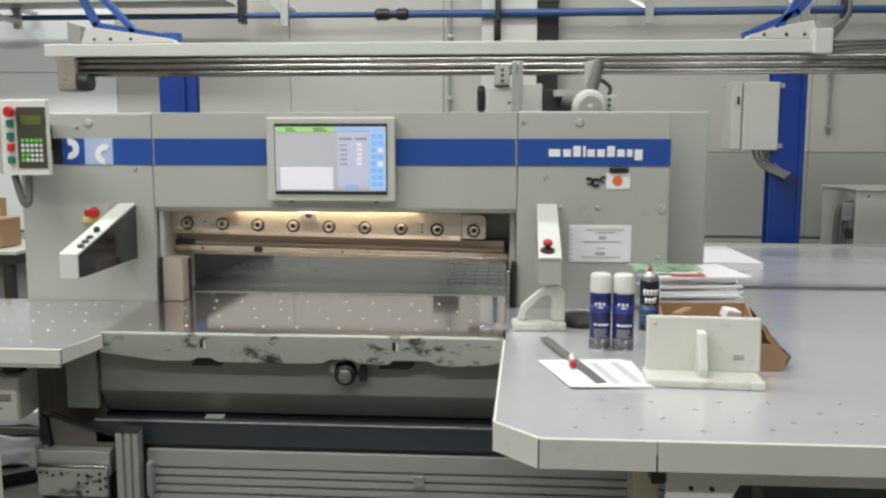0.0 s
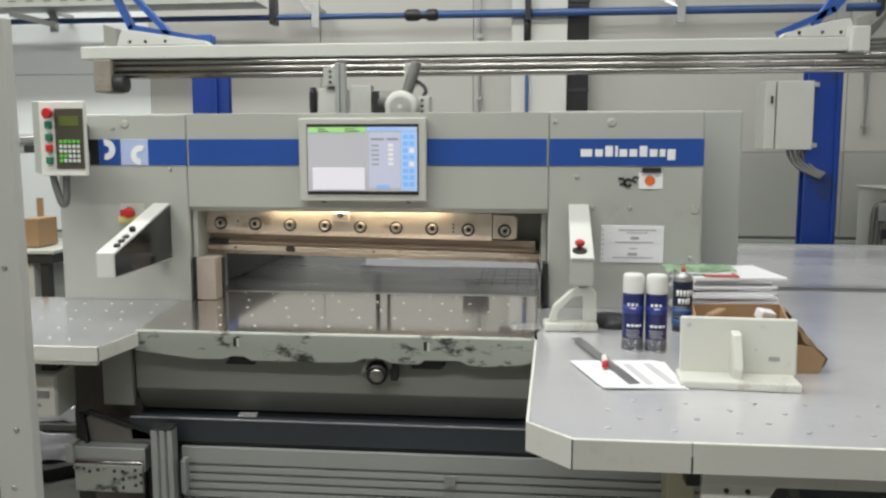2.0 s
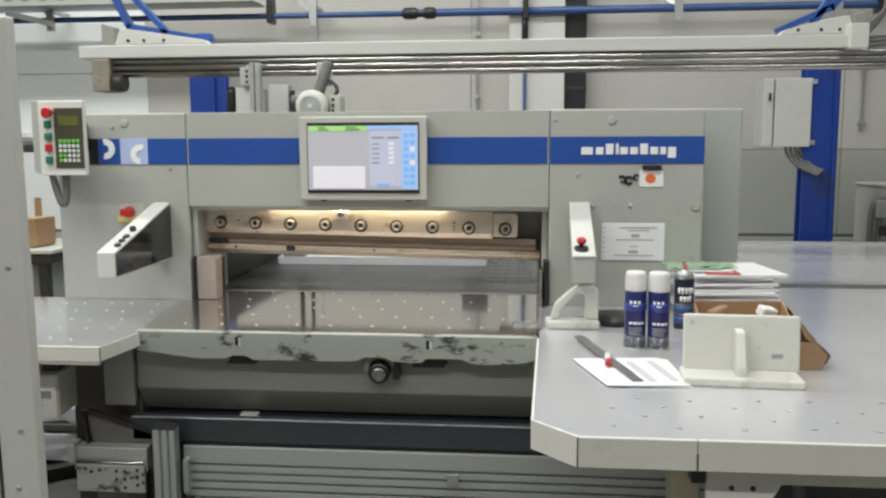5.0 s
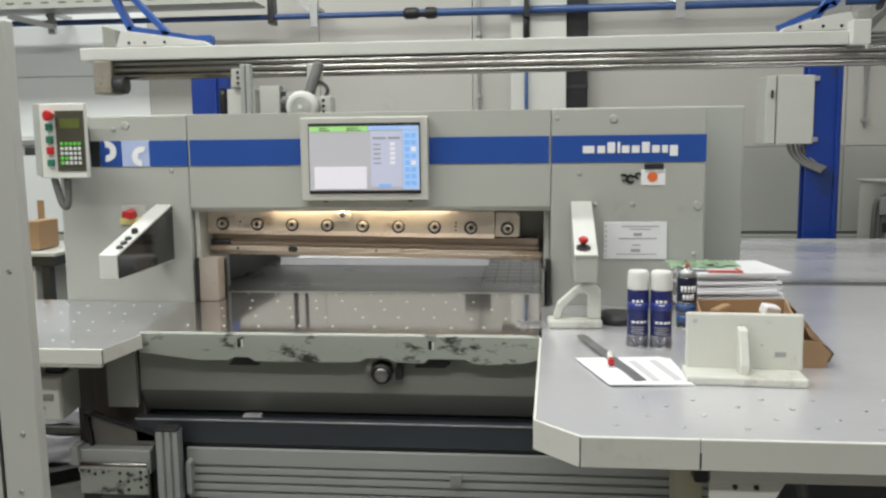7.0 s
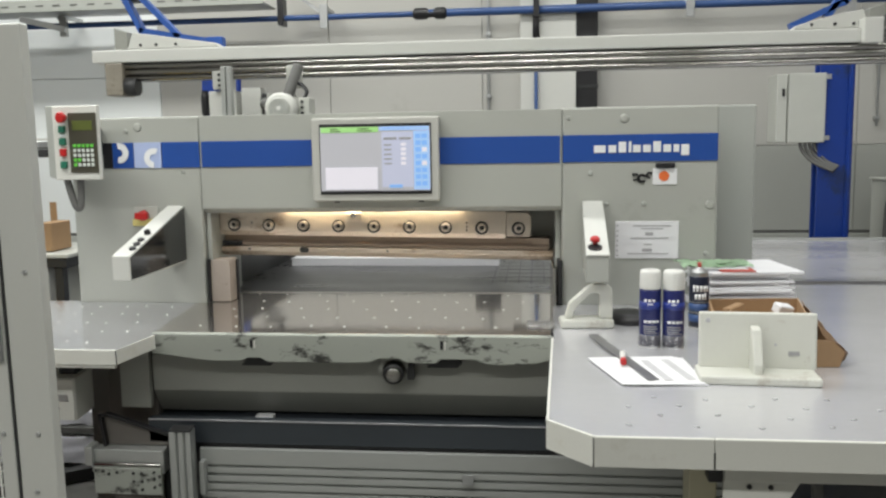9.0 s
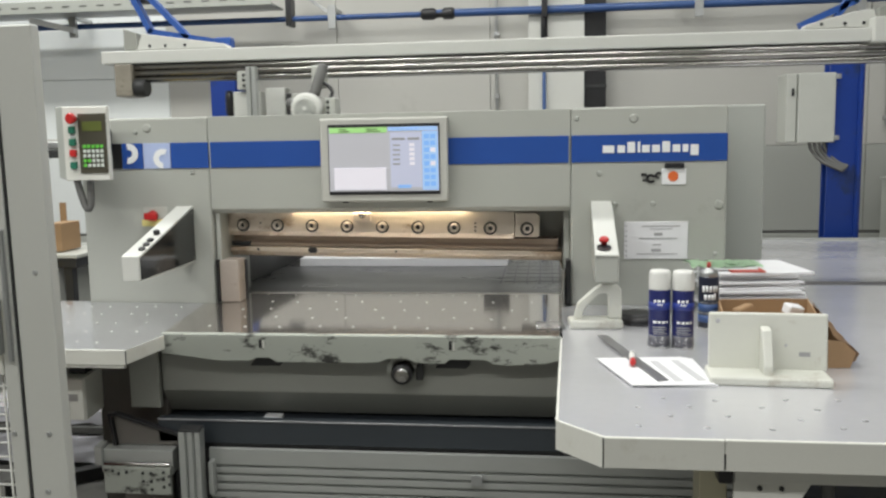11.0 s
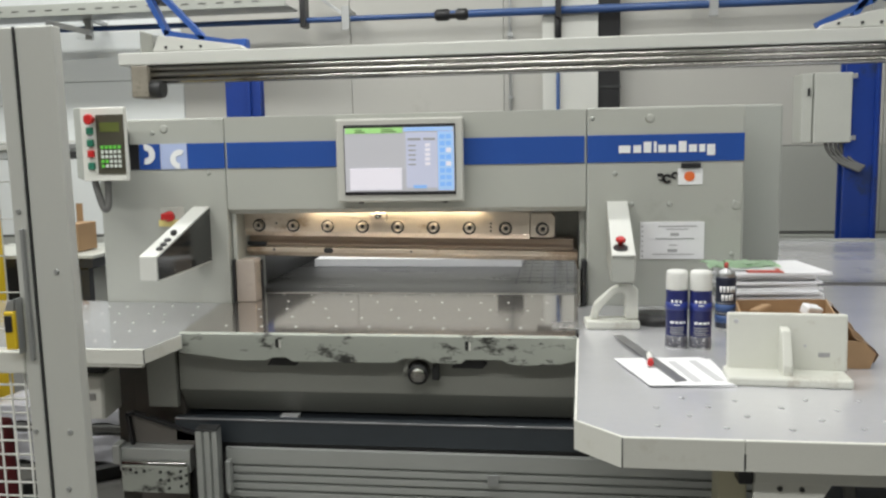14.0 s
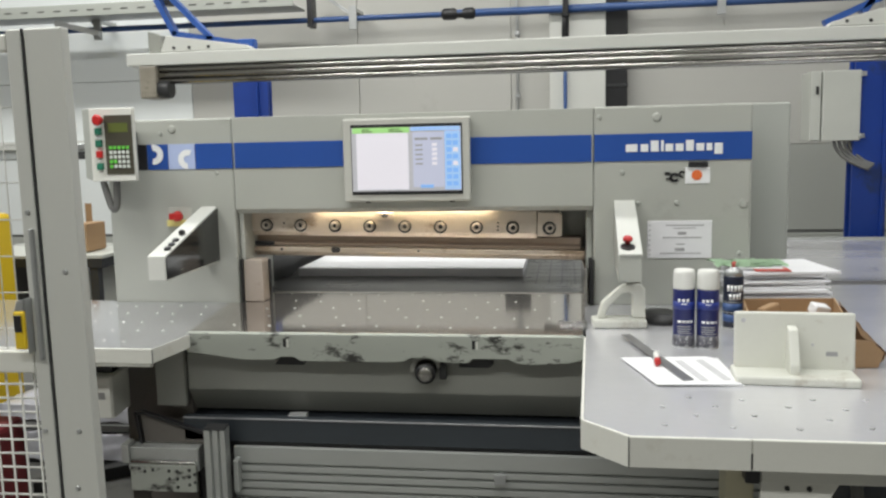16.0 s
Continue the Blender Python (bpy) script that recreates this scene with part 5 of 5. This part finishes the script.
for k in range(4):
    cpart("terminal_screw", lathe([(0.008, 0), (0.006, 0.006)], (0.09, 0.0, -0.045 + 0.025 * k), (0, -1, 0), 8), M_DARK, mo)
cpart("motor_cable", hose([(0.09, 0.04, 0.045), (0.10, 0.05, 0.08), (0.075, 0.06, 0.11), (0.03, 0.08, 0.13)], 0.009), M_BLACK, mo)

gripper = part("gripper", join(box(-0.225, -0.205, 0.520, 0.545, -0.73, -0.33, 0.003), box(-0.165, -0.150, 0.520, 0.545, -0.69, -0.33, 0.003), box(-0.235, -0.14, 0.510, 0.555, -0.36, -0.32, 0.004)), M_DARK, ca, "dark steel gripper with two rods")
part("jaw", box(-0.30, -0.19, 0.480, 0.590, -0.752, -0.73, 0.004), M_ZINC, gripper)
part("jaw", box(-0.30, -0.215, 0.480, 0.590, -0.797, -0.785, 0.003), M_ZINC, gripper)

# ---- paper stack that is fed; its origin is the front left corner at the table ----
st = thing("paper_stack", "flat white stack of paper sheets on the steel table", "paper stack")
# its depth lies on the rear table
part("ream", box(0, 1.088, 0, 0.72, 0.001, 0.040, 0.001, 1), M_EDGE, st)
part("top_sheet", box(0.0, 1.088, 0, 0.72, 0.0404, 0.0412, 0), M_PAPER, st)

# ---- safety fence at the near corner ----
HOW = "hall"
fe = thing("safety_fence", "cream steel fence post with wire mesh panel", "safety fence")
part("post", box(-0.753, -0.663, -1.40, -1.365, 0, 1.868, 0.004), M_POST, fe)
part("post_back", box(-0.76, -0.725, -1.36, -1.3, 0, 1.86, 0.004), M_POST, fe)
part("post_seam", box(-0.7585, -0.7535, -1.402, -1.398, 0.0, 1.868, 0), M_DARK, fe)
part("frame_upright", box(-0.797, -0.7595, -1.40, -1.36, 0.0, 1.868, 0.004), M_POST, fe)
part("hinge_strip", box(-0.776, -0.768, -1.412, -1.40, 1.08, 1.40, 0.003), M_ZINC, fe)
part("frame_bar", box(-2.2, -0.798, -1.40, -1.36, 1.045, 1.10, 0.004), M_RIM, fe)
part("frame_bar", box(-2.2, -0.798, -1.40, -1.36, 1.82, 1.858, 0.004), M_RIM, fe)
part("frame_bar", box(-2.2, -0.798, -1.40, -1.36, 0.1, 0.15, 0.004), M_RIM, fe)
for k in range(22):
    x = -0.816 - 0.036 * k
    part("wire", rod((x, -1.378, 0.15), (x, -1.378, 1.045), 0.003, 6), M_CAP, fe)
    part("wire", rod((x + 0.012, -1.378, 1.1), (x + 0.012, -1.378, 1.82), 0.0018, 6), M_CAP, fe)
for k in range(31):
    zz = 0.18 + 0.036 * k if k < 24 else 1.15 + 0.09 * (k - 24)
    part("wire", rod((-1.68, -1.3735, zz), (-0.798, -1.3735, zz), 0.003 if k < 24 else 0.0018, 6), M_CAP, fe)
for x, zz in ((-0.70, 1.295), (-0.70, 0.90), (-0.715, 0.755), (-0.78, 1.44), (-0.785, 0.90)):
    part("screw", lathe([(0.006, 0), (0.005, 0.004)], (x, -1.40, zz), (0, -1, 0), 10), M_ZINC, fe)
LEAN = Matrix.Translation((-0.7, -1.4, 1.3)) @ pose(0, 0, 0, 0, -0.6, 0) @ Matrix.Translation((0.7, 1.4, -1.3))
fe.matrix_world = LEAN
ys = thing("safety_switch", "yellow and black safety door switch on the fence", "safety switch")
part("body", box(-0.818, -0.792, -1.432, -1.402, 1.112, 1.205, 0.004), M_YELLOW, ys)
part("mount", prism([(-0.817, 1.2055), (-0.794, 1.2055), (-0.792, 1.235), (-0.808, 1.228)], "y", -1.428, -1.402, 0.001), M_ZINC, ys)
part("latch", box(-0.7915, -0.7895, -1.425, -1.402, 1.10, 1.235, 0.002), M_ZINC, ys)
part("label", box(-0.815, -0.797, -1.4345, -1.432, 1.156, 1.196, 0.001, 1), M_BLACK, ys)
ys.matrix_world = LEAN
yb = thing("yellow_machine", "yellow machine housing behind the fence", "machine")
part("body", box(-2.85, -2.34, 0.5, 0.9, 0.0, 1.20, 0.02), M_YELLOW, yb)
rd = thing("red_crate", "dark red plastic crate behind the fence", "crate")
part("body", box(-1.75, -1.35, -0.95, -0.60, 0.0, 0.62, 0.02), M_CRATE, rd)

# ---- shelf with boxes at the far left ----
sf = thing("work_shelf", "steel table with dark legs by the wall", "shelf")
part("top", box(-2.75, -1.86, 1.1, 1.7, 0.885, 0.905, 0.003), M_BOXG, sf)
for x in (-2.7, -2.2, -1.95):
    part("leg", box(x, x + 0.05, 1.12, 1.17, 0, 0.885, 0.003), M_DARK, sf)
part("back_panel", box(-2.7, -1.87, 1.6, 1.62, 0.2, 0.88, 0.003), M_DARK, sf)
part("drawer", box(-2.68, -1.87, 1.11, 1.6, 0.83, 0.884, 0.003), M_DARK, sf)
part("divider", box(-2.03, -1.99, 1.13, 1.5, 0.3, 0.83, 0.003), M_BOXG, sf)
bx = thing("cardboard_box", "brown cardboard carton on the far table", "cardboard box")
part("carton", box(-2.075, -1.985, 1.2, 1.4, 0.906, 1.065, 0.004), M_CARD, bx)
part("flap", box(-2.09, -2.05, 1.404, 1.41, 0.906, 1.16, 0.002), M_CARD, bx)
wt = thing("wall_rail", "white wall cable trunking", "trunking")
part("trunk", box(-6, -1.7, 3.44, 3.5, 1.40, 1.47, 0.004), M_WHITE, wt)


def motions():
    """What moves: the carriage on the gantry, the stack of paper, the windows on the screen."""
    keys = [(0, 1.054), (0.5, 0.807), (1, 0.564), (1.5, 0.325), (2, 0.091), (2.5, -0.142), (2.8, -0.29), (3, -0.311), (4, -0.313), (6.4, -0.312), (6.7, -0.325), (7, -0.362), (7.5, -0.455), (7.9, -0.506), (8.1, -0.51), (9, -0.51), (10.6, -0.51), (11.0, -0.43),
            (11.4, -0.145), (11.7, 0.174), (12, 0.539), (12.2, 0.805), (12.4, 1.056), (12.6, 1.303), (12.8, 1.56), (13, 1.765), (13.2, 1.96), (13.5, 2.235), (13.8, 2.5), (14.2, 2.75), (14.8, 2.9), (16, 2.9)]
    walk(ca, [(t, Matrix.Translation(in_hall((x, 0.52, 1.686)))) for t, x in keys])
    walk(gripper, [(0, pose(0, 0, 0)), (8.1, pose(0, 0, 0)), (9.4, pose(0, 0, 0.33)), (16, pose(0, 0, 0.33))])
    stack = [(0, 0.862, 1.04), (0.5, 0.582, 1.04), (1, 0.312, 1.04), (1.5, 0.04, 1.04), (2, -0.215, 1.04), (2.5, -0.48, 1.04), (2.8, -0.65, 1.04), (3, -0.677, 1.04), (4, -0.677, 1.04), (6.5, -0.677, 1.035), (14.2, -0.677, 1.03), (14.6, -0.68, 0.98),
             (15, -0.683, 0.895), (15.5, -0.689, 0.785), (16, -0.692, 0.675)]
    walk(st, [(t, pose(x, y, TABLE)) for t, x, y in stack])
    walk(slide_a, [(0, pose(0, 0, 0)), (14.0, pose(0, 0, 0)), (14.3, pose(0, 0.0014, 0.07)), (16, pose(0, 0.0014, 0.07))])
    walk(slide_b, [(0, pose(0, 0, 0)), (14.0, pose(0, 0, 0)), (14.3, pose(0, 0.0028, 0.134)), (16, pose(0, 0.0028, 0.134))])


motions()
